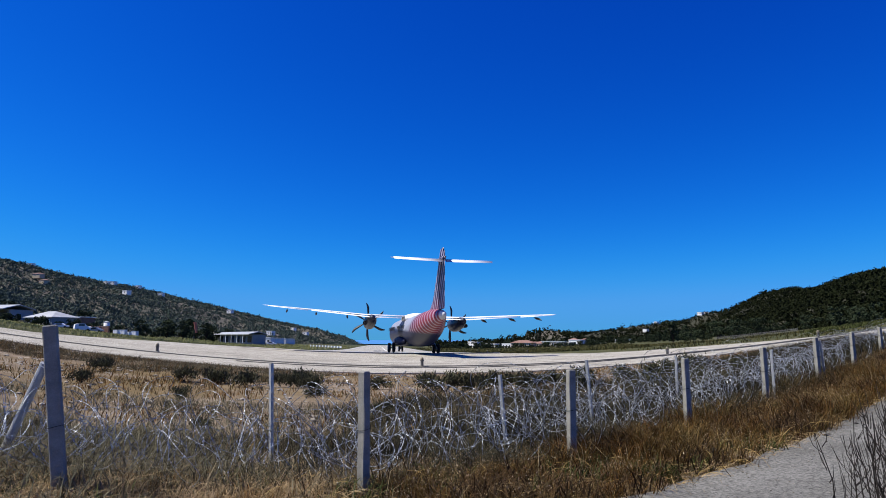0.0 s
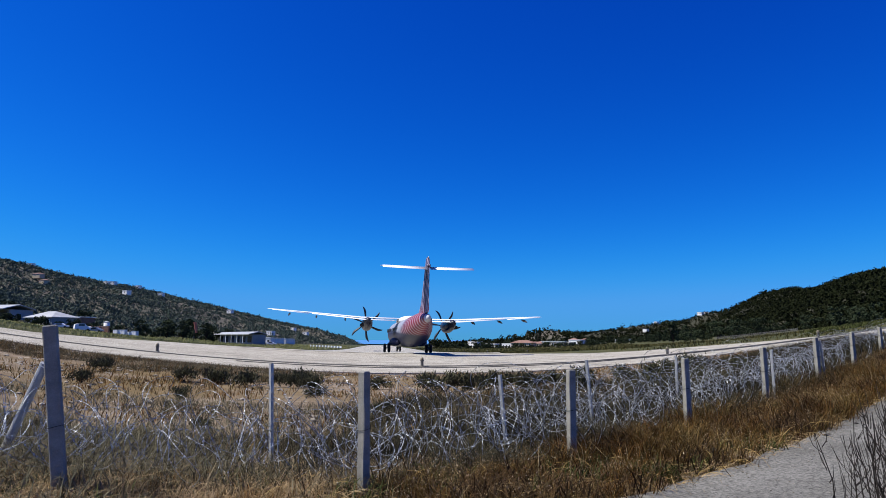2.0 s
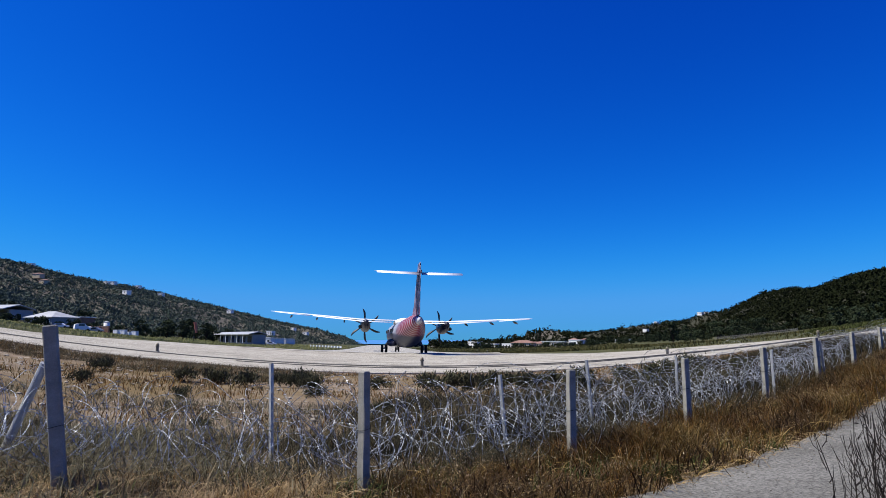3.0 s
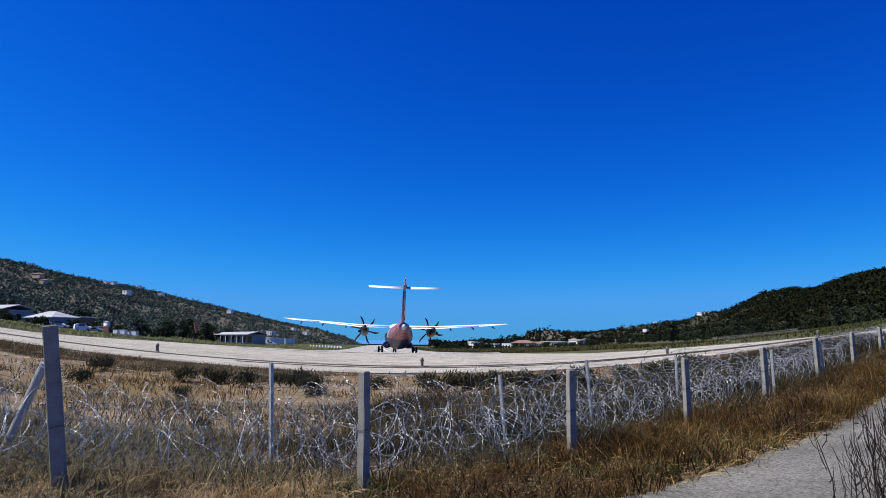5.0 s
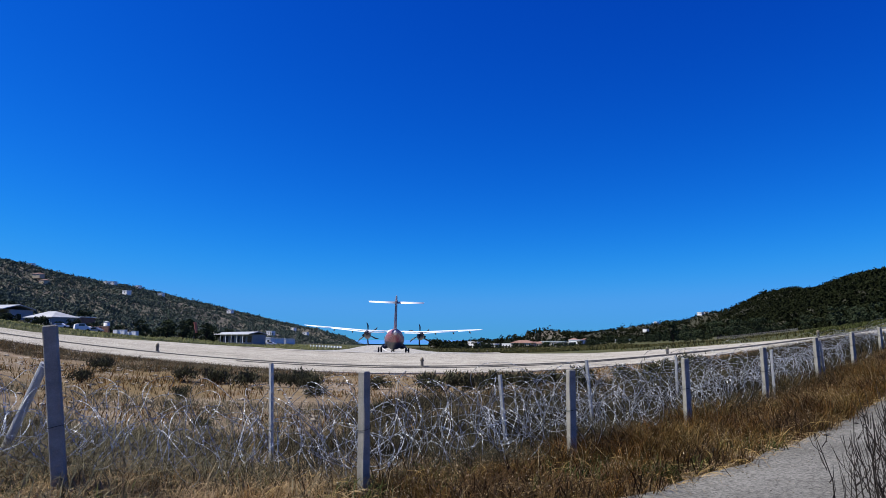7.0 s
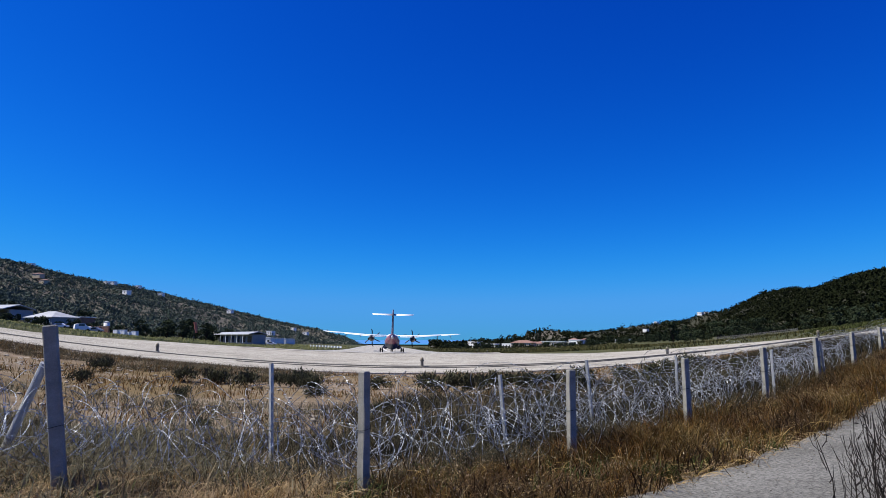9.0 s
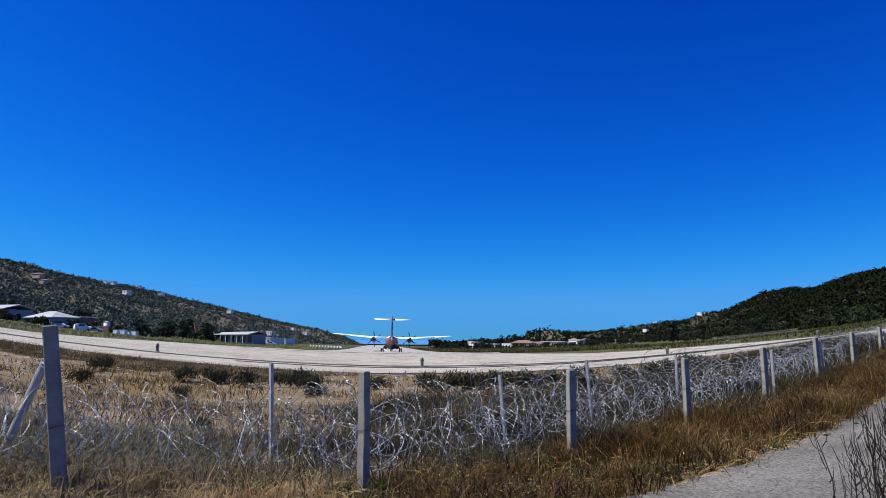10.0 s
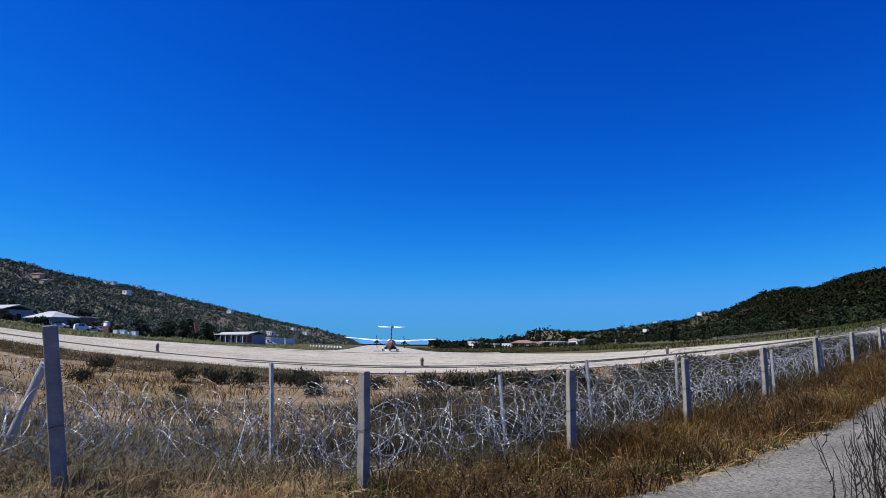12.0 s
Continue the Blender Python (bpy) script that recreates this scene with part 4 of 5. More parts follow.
def make_stones():
    V, F, base = [], [], 0
    shapes = []
    for k in range(5):
        bm = stone_mesh(k)
        bm.verts.ensure_lookup_table()
        shapes.append((np.array([v.co[:] for v in bm.verts]), np.array([[v.index for v in f.verts] for f in bm.faces])))
        bm.free()
    x, y = scatter(5600, -20, 14, lambda x: fence_y(x) + 5.0, lambda x: PAD_NEAR(x) - 0.6, 0.6, 4.0, 1.2)
    xr, yr = scatter(320, -1, 12, lambda x: road_y(x) - 0.12, lambda x: road_y(x) + 0.25, 2.0, 4.0, 0.3)
    for i, (a, b, r) in enumerate([*zip(x, y, 0.015 + 0.085 * rng.random(len(x)) ** 3), *zip(xr, yr, 0.008 + 0.022 * rng.random(len(xr)) ** 2)]):
        v, f = shapes[i % 5]
        V.append(v * r + np.array([a, b, gz(a, b) + r * 0.25 + (0.03 if i >= len(x) and b < road_y(a) else 0)]))
        F.append(f + base)
        base += len(v)
    gx = 0.5 + 9 * rng.random(520)
    gy = road_y(gx) - 0.05 - 1.6 * rng.random(520) ** 1.5
    for i, (a, b) in enumerate(zip(gx, gy)):
        v, f = shapes[i % 5]
        r = 0.005 + 0.012 * rng.random() ** 2
        V.append(v * r + np.array([a, b, gz(a, b) + 0.033 + r * 0.2]))
        F.append(f + base)
        base += len(v)
    for k, (a, b, r) in enumerate(((4.98, 8.50, 0.040), (5.05, 8.52, 0.025), (5.74, 9.05, 0.038))):
        tagged(raw_object("soil_clod", shapes[k][0] * r * np.array([1.5, 1.0, 0.8]) + np.array([a, b, gz(a, b) + 0.045]), shapes[k][1], TWIG), "dark clod of earth lying on the road", "clod")
    tagged(raw_object("field_stones", np.concatenate(V), np.concatenate(F), STONE), "pale stones strewn over the dry field", "stones", kind="stuff")


make_stones()


# ---- fence posts, pickets and razor wire ----
def fence_post(x, y, height, width, lean_x=0.0, lean_y=0.0, turn=0.0, footing=False):
    """A square concrete post with chamfered edges and a recessed channel, tied with wire."""
    z = gz(x, y)
    post = empty("fence_post", pose(x, y, z - 0.05, lean_y, lean_x, turn), "weathered grey concrete fence post beside razor wire", "fence post", "posts along the airfield fence")
    bm = bmesh.new()
    w = width / 2
    c = w * 0.14
    prof = [(-w + c, -w), (w - c, -w), (w, -w + c), (w, w - c), (w - c, w), (-w + c, w), (-w, w - c), (-w, -w + c)]
    rings = []
    for k in range(7):
        t = k / 6
        s = 1.0 - 0.06 * t
        rings.append([(a * s + rng.normal(0, 0.0012), b * s + rng.normal(0, 0.0012), t * height) for a, b in prof])
    rings.append([(a * 0.8, b * 0.8, height + 0.012) for a, b in prof])
    loft(bm, rings)
    part("shaft", bm, CONCRETE_POST, post)
    for h in (0.7,):
        bm = bmesh.new()
        r = w * 1.08
        tube(bm, [(-r, -r, h), (r, -r, h + 0.015), (r, r, h), (-r, r, h - 0.01), (-r, -r, h)], 0.0025, 5, False)
        tube(bm, [(r, -r, h + 0.015), (r + 0.05, -r - 0.03, h - 0.04)], 0.002, 5)
        part("tie_wire", bm, TWIG, post, "thin rusty tie wire")
    if footing:
        bm = bmesh.new()
        bmesh.ops.create_icosphere(bm, subdivisions=2, radius=1.0)
        for v in bm.verts:
            v.co = Vector((v.co.x * 0.20, v.co.y * 0.18, v.co.z * 0.13 + 0.02)) * (0.85 + 0.3 * rng.random())
        part("footing", bm, CONCRETE_POST, post, "rough concrete footing")
    return post


POSTS = [(-9.5, 5.2, 1.5, 0.13, 0, 0, 5), (-6.6, 5.55, 1.5, 0.13, 0, 1, 8), (-3.465, 6.0, 1.57, 0.118, -7.2, 0, 20), (-0.82, 6.8, 1.235, 0.098, -0.6, 0, 52), (1.63, 8.3, 1.15, 0.098, 0.6, 0.5, 19), (3.84, 10.2, 1.11, 0.095, 0.2, 0, 16), (6.05, 12.1, 1.08, 0.092, -0.3, 0, 16),
         (8.34, 14.3, 1.07, 0.092, -0.6, 0, 16), (10.75, 16.8, 0.98, 0.092, 0.3, 0, 16), (13.55, 19.8, 0.90, 0.092, 0.3, 0, 16), (16.3, 22.6, 1.2, 0.092, 0, 0, 16)]
for px, py, hh, ww, lx, ly, tz in POSTS:
    fence_post(px, py, hh + 0.05, ww, lx, ly, tz, footing=(px == -3.465))


def picket(x, y, height, lean_x, lean_y, turn=52.0):
    """A galvanised angle-steel picket with notches for the wire."""
    post = empty("steel_picket", pose(x, y, gz(x, y) - 0.05, lean_y, lean_x, turn), "galvanised angle-steel picket leaning amid razor wire", "steel picket", "pickets behind the fence")
    bm = bmesh.new()
    w, t = 0.042, 0.005
    prof = [(0, 0), (w, 0), (w, t), (t, t), (t, w), (0, w)]
    loft(bm, [[(a, b, h) for a, b in prof] for h in (0, height * 0.5, height - 0.03, height)])
    part("angle_bar", bm, GALV, post)
    for k in range(4):
        bm = bmesh.new()
        h = height * (0.35 + 0.18 * k)
        tube(bm, [(-0.01, -0.01, h), (w * 0.5, -0.02, h + 0.02), (w + 0.01, 0, h)], 0.004, 5)
        part("hook", bm, GALV, post)


for a in [(-5.6, 6.9, 1.30, -6, 0), (-2.15, 8.2, 1.27, -2.5, 0), (0.92, 9.4, 1.12, -8, 0), (2.55, 11.0, 1.22, -9, 0), (4.72, 13.0, 1.08, -4, 2), (6.48, 12.6, 1.06, -3, 0), (9.05, 15.2, 1.12, -28, 0)]:
    picket(*a)
# a raking steel brace among the coils
bm = bmesh.new()
tube(bm, [(-4.46 - 0.52 * t, 7.2 + 0.1 * t, 1.33 - 1.18 * t) for t in (0, 0.3, 0.6, 1.0)], 0.046, 12)
tagged(bm_object("steel_brace", bm, GALV), "bright galvanised raking steel pole among razor wire", "brace")


def razor_coil(p0, p1, off, zc, r, loops, mess, start):
    """Concertina razor wire between two posts: a sagging, uneven spiral of wire with blade barbs."""
    a, b = Vector((p0[0], p0[1], 0)), Vector((p1[0], p1[1], 0))
    d = (b - a).normalized()
    nrm = Vector((-d.y, d.x, 0))
    L = (b - a).length
    seg = 40
    n = loops * seg
    pts = np.zeros((n + 1, 3))
    ph = rng.random(8) * 6.28
    lr = np.clip(1 + 0.9 * mess * rng.normal(0, 1, loops + 2), 0.55, 1.3)
    lz = np.clip(mess * 0.42 * rng.normal(0, 1, loops + 2), -0.2, 0.14)
    lean_a = np.array([(-1) ** k for k in range(loops + 2)]) * (0.45 + 0.65 * rng.random(loops + 2))
    lean_b = rng.normal(0, 0.38, loops + 2)
    lo = mess * 0.4 * rng.normal(0, 1, loops + 2)
    for i in range(n + 1):
        u = i / seg
        k = int(u)
        f = u - k
        rr = r * (lr[k] * (1 - f) + lr[k + 1] * f)
        dz = lz[k] * (1 - f) + lz[k + 1] * f
        la, lb = lean_a[k] * (1 - f) + lean_a[k + 1] * f, lean_b[k] * (1 - f) + lean_b[k + 1] * f
        oo = lo[k] * (1 - f) + lo[k + 1] * f
        w = 2 * math.pi * u + start
        along = L * u / loops + r * (la * math.cos(w) + lb * math.sin(w)) + 0.10 * math.sin(3.1 * w + ph[0]) * mess
        p = a + d * along + nrm * (off + oo + rr * math.cos(w))
        z = zc + dz + rr * 0.98 * math.sin(w)
        g = gz(p.x, p.y)
        pts[i] = (p.x, p.y, g + max(z, 0.03))
    # wire
    t = np.gradient(pts, axis=0)
    t /= np.linalg.norm(t, axis=1)[:, None] + 1e-9
    s = np.cross(t, [0.3, 0.2, 0.93])
    s /= np.linalg.norm(s, axis=1)[:, None] + 1e-9
    q = np.cross(t, s)
    rad = 0.0028
    V = [pts + rad * (s * math.cos(c) + q * math.sin(c)) for c in (0, 2.094, 4.189)]
    V = np.stack(V, 1).reshape(-1, 3)
    F = []
    for i in range(n):
        for k in range(3):
            F.append((3 * i + k, 3 * i + (k + 1) % 3, 3 * i + 3 + (k + 1) % 3, 3 * i + 3 + k))
    # barbs: a twin-pointed blade clipped on at each step
    B, base = [], len(V)
    for i in range(1, n, 1):
        c = pts[i] * 0.5 + pts[i - 1] * 0.5 if i % 2 else pts[i]
        turn = rng.random() * 6.28
        e = s[i] * math.cos(turn) + q[i] * math.sin(turn)
        hl, hw = 0.0092, 0.0078
        for g in (e, np.cross(t[i], e)):
            B += [c + t[i] * hl + g * hw * 0.5, c + g * hw, c - t[i] * hl + g * hw * 0.5, c - t[i] * hl - g * hw * 0.5, c - g * hw, c + t[i] * hl - g * hw * 0.5]
            F += [(base, base + 1, base + 4, base + 5), (base + 1, base + 2, base + 3, base + 4)]
            base += 6
    ob = raw_object("razor_wire_coil", np.concatenate([V, np.array(B)]), F, WIRE)
    ob.data.materials.append(BARB)
    ob.data.polygons.foreach_set("material_index", [0] * (3 * n) + [1] * (len(F) - 3 * n))
    return tagged(ob, "tangled galvanised concertina razor wire coil on dry ground", "razor wire", "razor wire coils along the fence")


for i in range(1, len(FENCE) - 1):
    p, q = FENCE[i], FENCE[i + 1]
    near = 2 <= i <= 8
    razor_coil(p, q, 0.45, 0.36, 0.36, 9 if near else 8, 0.34, i * 1.1)
    razor_coil(p, q, 1.15, 0.42, 0.42, 9 if near else 8, 0.36, i * 2.3)
    razor_coil(p, q, 0.80, 0.62 if i <= 5 else 0.60 if i <= 7 else 0.40, 0.38 if i <= 7 else 0.30, 6 if near else 7, 0.38, i * 0.7)
    if i <= 8:
        razor_coil(p, q, 0.75, 0.30, 0.26, 15, 0.42, i * 3.1)
    if 3 <= i <= 5:
        razor_coil(p, q, 1.30, 0.34, 0.33, 12, 0.40, i * 4.3)
    if i <= 6:
        razor_coil(p, q, 1.75, 0.44, 0.42, 8 if near else 7, 0.34, i * 1.9)
    if i >= 4:
        razor_coil(p, q, 1.5, 0.62 if i <= 7 else 0.40, 0.38 if i <= 7 else 0.30, 9 if near else 8, 0.34, i * 2.9)


# ---- shrubs ----
def shrub_mesh(k, size, height, leaves=900):
    V, F = [], []
    lobes = [(rng.normal(0, 0.38), rng.normal(0, 0.3), 0.25 + 0.45 * rng.random()) for _ in range(9)]
    for q in range(leaves):
        lx, ly, lz = lobes[q % 9]
        c = np.array([lx, ly, lz]) + rng.normal(0, 0.16, 3)
        c[2] = abs(c[2])
        d = np.array([rng.normal(0, 0.4), rng.normal(0, 0.4), 1.0])
        d /= np.linalg.norm(d)
        s = np.cross(d, rng.normal(0, 1, 3))
        s /= np.linalg.norm(s)
        ln, w = 0.10 + 0.14 * rng.random(), 0.02 + 0.03 * rng.random()
        b = len(V)
        V += [c - s * w, c + s * w, c + d * ln]
        F.append((b, b + 1, b + 2))
    V = np.array(V) * np.array([size, size, height])
    return V, F


SHRUBS = []
for k in range(4):
    V, F = shrub_mesh(k, 0.75, 0.62)
    me = bpy.data.meshes.new("shrub_leaves")
    me.from_pydata(V.tolist(), [], F)
    me.materials.append(SHRUB)
    bm = bmesh.new()
    for q in range(9):
        a = rng.random() * 6.28
        e = 0.25 + 0.3 * rng.random()
        tube(bm, [(0, 0, -0.02), (0.5 * e * math.cos(a), 0.5 * e * math.sin(a), 0.16), (e * math.cos(a), e * math.sin(a), 0.33 + 0.15 * rng.random())], [0.012, 0.008, 0.004], 5)
    mt = bpy.data.meshes.new("shrub_stems")
    bm.to_mesh(mt)
    bm.free()
    mt.materials.append(TWIG)
    SHRUBS.append((me, mt))


def shrub(x, y, s, k):
    ob = empty("shrub", pose(x, y, gz(x, y), 0, 0, k * 67.0), "low dark olive shrub on the dry field by the paving", "shrub", "shrubs along the paving")
    for nm, me in zip(("leaves", "stems"), SHRUBS[k % 4]):
        c = new(nm, me)
        c.parent = ob
        c.matrix_basis = Matrix.Diagonal((s, s, s, 1))


SPOTS = [(-6.3, 25.2, 0.8), (-5.6, 25.6, 1.0), (-5.0, 25.0, 0.8), (-2.6, 25.3, 0.75), (-0.6, 25.6, 1.0), (0.1, 25.2, 1.1), (0.9, 25.6, 1.0), (1.7, 25.3, 1.1), (2.4, 25.8, 1.0), (3.1, 25.4, 1.1), (3.8, 25.9, 0.9), (4.6, 26.2, 0.9), (5.3, 25.2, 1.2),
         (7.6, 26.6, 1.0), (8.9, 27.0, 1.1), (10.3, 28.2, 1.0), (11.8, 29.5, 1.2), (-7.4, 24.6, 0.9), (-8.6, 25.0, 0.9), (-9.9, 24.8, 0.8), (-13.5, 25.6, 0.8), (-4.2, 22.5, 0.6), (-7.6, 20.4, 0.55), (-11.5, 21.8, 0.6), (-1.6, 19.6, 0.5), (3.0, 20.5, 0.6), (6.2, 21.6, 0.8), (-5.0, 16.5, 0.4), (1.6, 17.0, 0.45), (7.6, 23.5, 0.9), (9.5, 24.5, 0.9), (12.5, 26.5, 1.0)]
for k, (a, b, s) in enumerate(SPOTS):
    shrub(a * 0.76, b - 6.2, s * 0.8, k)


# ---- dark dead stalks at the roadside ----
def dead_weed(x, y, h, lean, turn):
    ob = empty("dead_weed", pose(x, y, gz(x, y) - 0.02, 0, lean, turn), "dark leafless dead weed stalk by the road", "weed", "dead stalks at the roadside")
    bm = bmesh.new()
    pts = [(0.02 * math.sin(k * 2.1 + turn), 0.02 * math.cos(k * 1.3 + turn), h * k / 6) for k in range(7)]
    tube(bm, pts, [0.0070 - 0.0008 * k for k in range(7)], 6)
    part("stem", bm, TWIG, ob)
    for k in range(10):
        t = 0.3 + 0.65 * rng.random()
        a = rng.random() * 6.28
        e = h * (0.12 + 0.22 * rng.random()) * (1.15 - t)
        z = h * t
        bm = bmesh.new()
        tube(bm, [(0, 0, z), (e * 0.6 * math.cos(a), e * 0.6 * math.sin(a), z + e * 0.7), (e * 0.8 * math.cos(a), e * 0.8 * math.sin(a), z + e * 1.7)], [0.0032, 0.0022, 0.0012], 5)
        for q in range(1 if k == 4 else 0):
            c = Vector((e * (0.55 + 0.08 * q) * math.cos(a), e * (0.55 + 0.08 * q) * math.sin(a), z + e * (0.7 + 0.3 * q)))
            bmesh.ops.create_icosphere(bm, subdivisions=1, radius=0.004 + 0.003 * rng.random(), matrix=Matrix.Translation(c + Vector(rng.normal(0, 0.008, 3))))
        part("twig", bm, TWIG, ob)


for k in range(26):
    yy = 4.1 + 0.6 * rng.random()
    uu = 0.64 + 0.115 * (k / 25) + 0.02 * rng.random()
    dead_weed(uu * yy, yy, 0.80 + 0.50 * rng.random() * (0.45 + k / 40), rng.normal(0, 6), k * 40.0)
for k in range(20):
    yy = 3.95 + 0.5 * rng.random()
    dead_weed((0.69 + 0.05 * rng.random()) * yy, yy, 0.55 + 0.45 * rng.random(), rng.normal(0, 11), k * 67.0)
dead_weed(0.560 * 4.4, 4.5, 0.40, -10, 80)
dead_weed(0.612 * 4.3, 4.35, 0.95, -13, 30)
dead_weed(0.625 * 4.3, 4.4, 0.80, -6, 130)
x, y = scatter(3600, 2.75, 3.5, 3.9, 4.5, 3.0, 1.0, 0.3)
strand_mesh("dead_stalks", on_ground(x, y), 0.15 + 0.50 * rng.random(len(x)), 0.004 + 0.004 * rng.random(len(x)), 0.7 + 0.8 * rng.random(len(x)), TWIG, "dark matted dead growth at the roadside")
x, y = scatter(260, 2.3, 3.4, 4.1, 4.8, 3.0, 1.0, 0.3)
stalk_mesh("dead_stalks", on_ground(x, y), 0.15 + 0.35 * rng.random(len(x)), 0.004 + 0.003 * rng.random(len(x)), 0.1 + 0.5 * rng.random(len(x)), TWIG, "thin dark dead stalks at the roadside")


# ---- runway lights ----
def edge_light(x, y, h=0.46):
    ob = empty("runway_light", pose(x, y, gz(x, y) + 0.05), "squat grey runway edge light with frosted glass", "runway light", "lights along the paving")
    bm = bmesh.new()
    loft(bm, [[(r * math.cos(a), r * math.sin(a), z) for a in (2 * math.pi * k / 12 for k in range(12))] for r, z in ((0.13, 0), (0.13, 0.03), (0.075, 0.05), (0.075, h * 0.62), (0.10, h * 0.64), (0.10, h * 0.72))])
    part("stand", bm, DUSTY_METAL, ob)
    bm = bmesh.new()
    loft(bm, [[(r * math.cos(a), r * math.sin(a), z) for a in (2 * math.pi * k / 12 for k in range(12))] for r, z in ((0.085, h * 0.72), (0.08, h * 0.88), (0.04, h))])
    part("lens", bm, DULL_LENS, ob)
    return ob


first_light = edge_light(-1.05, 32.2)
for a, b in ((-14.9, 33.4), (12.6, 36.0), (23.5, 40.0)):
    copy_thing(first_light, pose(a, b, gz(a, b) + 0.05))
for k in range(9):
    for s in (-1, 1):
        yy = 82 + 30 * k
        xx = axis_x(yy) + s * 16.2
        copy_thing(first_light, pose(xx, yy, gz(xx, yy) + 0.05))


def marker_board(x, y):
    ob = empty("marker_board", pose(x, y, gz(x, y), 0, 0, -55), "small white marker board on two legs beside runway", "marker board", "marker boards beside the runway")
    bm = bmesh.new()
    box(bm, 0, 0, 0.95, 0.95, 0.3, 0.6, 0.02)
    part("board", bm, WHITE_PAINT, ob)
    for s in (-0.35, 0.35):
        bm = bmesh.new()
        box(bm, s, 0.02, 0.3, 0.06, 0.06, 0.65, 0.01)
        part("leg", bm, GREY_METAL, ob)
    return ob


mb = marker_board(-0.160 * 215, 215)
for k in range(1, 11):
    yy = 215 + 3.6 * k + 1.5 * math.sin(k * 5.0)
    xx = -0.160 * yy - 0.0052 * k * yy * 0.9
    copy_thing(mb, pose(xx, yy, gz(xx, yy), 0, 0, -55))


# ---- trees ----
def tree_kind(height, spread, leaves, columnar=False):
    """trunk and limbs as one mesh, crown of many leaf sprays as another."""
    bm = bmesh.new()
    th = height * (0.10 if columnar else 0.16)
    tube(bm, [(0, 0, -0.3), (0.05, 0, th * 0.5), (0.1, 0.08, th), (0.1, 0.1, height * 0.6)], [height * 0.035, height * 0.028, height * 0.022, height * 0.008], 7)
    lobes = []
    for k in range(4 if columnar else 11):
        a, f = k * 2.4, 0.18 + 0.7 * rng.random()
        ex = spread * (0.15 if columnar else 0.75) * (0.4 + 0.6 * rng.random())
        c = Vector((ex * math.cos(a), ex * math.sin(a), height * f if not columnar else height * (0.25 + 0.2 * k)))
        lobes.append(c)
        tube(bm, [(0.08, 0.05, th * 0.9), tuple(c * 0.55 + Vector((0, 0, th * 0.4))), tuple(c)], [height * 0.014, height * 0.009, height * 0.004], 3)
    wood = bpy.data.meshes.new("trunk")
    bm.to_mesh(wood)
    bm.free()
    wood.materials.append(TWIG)
    V, F = [], []
    for q in range(leaves):
        if columnar:
            h = rng.random()
            r = spread * 0.5 * math.sin(math.pi * min(1, 0.12 + 0.88 * h)) ** 0.7
            a = rng.random() * 6.28
            c = np.array([r * math.cos(a) * rng.random() ** 0.4, r * math.sin(a) * rng.random() ** 0.4, height * (0.06 + 0.94 * h)])
            ln = 0.35
        else:
            l = lobes[q % len(lobes)]
            d = rng.normal(0, 1, 3)
            d /= np.linalg.norm(d)
            c = np.array(l) + d * np.array([1, 1, 0.7]) * spread * (0.22 + 0.16 * rng.random())
            ln = 0.28 + 0.36 * rng.random()
        u = rng.normal(0, 1, 3)
        u /= np.linalg.norm(u)
        w = np.cross(u, rng.normal(0, 1, 3))
        w /= np.linalg.norm(w)
        b = len(V)
        V += [c - u * ln, c + w * ln * 0.5, c + u * ln, c - w * ln * 0.5]
        F.append((b, b + 1, b + 2, b + 3))
    crown = bpy.data.meshes.new("crown")
    crown.from_pydata([tuple(map(float, v)) for v in V], [], F)
    crown.materials.append(LEAF)
    return wood, crown


TREES = [tree_kind(7.5, 3.4, 520), tree_kind(6.0, 3.8, 520), tree_kind(9.0, 3.6, 600), tree_kind(4.5, 2.8, 380)]
CYPRESS = tree_kind(11.0, 2.0, 900, True)


def tree(x, y, s, kind, turn, z=None, label="dark green broad-crowned tree near the village", group="trees by the village", name="tree"):
    ob = empty(name, pose(x, y, gz(x, y) if z is None else z, 0, 0, turn), label, name, group)
    for nm, me in zip(("trunk", "crown"), kind):
        c = new(nm, me)
        c.parent = ob
        c.matrix_basis = Matrix.Diagonal((s, s, s, 1))


for k in range(215):
    d = 300 + 170 * rng.random()
    u = 0.0 + 0.36 * rng.random() ** 0.9
    if u * d < axis_x(d) + 32 or (0.075 < u < 0.225 and d < 420):
        continue
    tree(u * d, d, 0.28 + 0.40 * rng.random() ** 1.6, TREES[k % 4], k * 37.0)
for k in range(70):
    d = 338 + 26 * rng.random()
    tree((0.06 + 0.18 * (k + rng.random()) / 70) * d, d, 0.22 + 0.34 * rng.random() ** 2, TREES[3 if k % 3 else 1], k * 29.0, label="low dark olive bush before the village", group="bushes before the village", name="bush")
for k in range(34):
    d = 196 + 5 * rng.random()
    tree((-0.74 + 0.30 * (k + rng.random()) / 34) * d, d, 0.28 + 0.36 * rng.random() ** 1.5, TREES[3 if k % 3 else 1], k * 31.0, label="low olive bush before the airport buildings", group="bushes before the airport buildings", name="bush")
for k in range(46):
    d = 255 + 80 * rng.random()
    u = -0.72 + 0.42 * rng.random()
    tree(u * d, d, 0.6 + 0.5 * rng.random(), TREES[k % 4], k * 53.0, label="dark olive tree below the hillside", group="trees below the hillside")
for k in range(60):
    d = 160 + 120 * rng.random()
    u = 0.34 + 0.4 * rng.random()
    tree(u * d, d, 0.45 + 0.4 * rng.random(), TREES[k % 4], k * 71.0, label="dark green tree below the wooded hill", group="trees below the wooded hill")
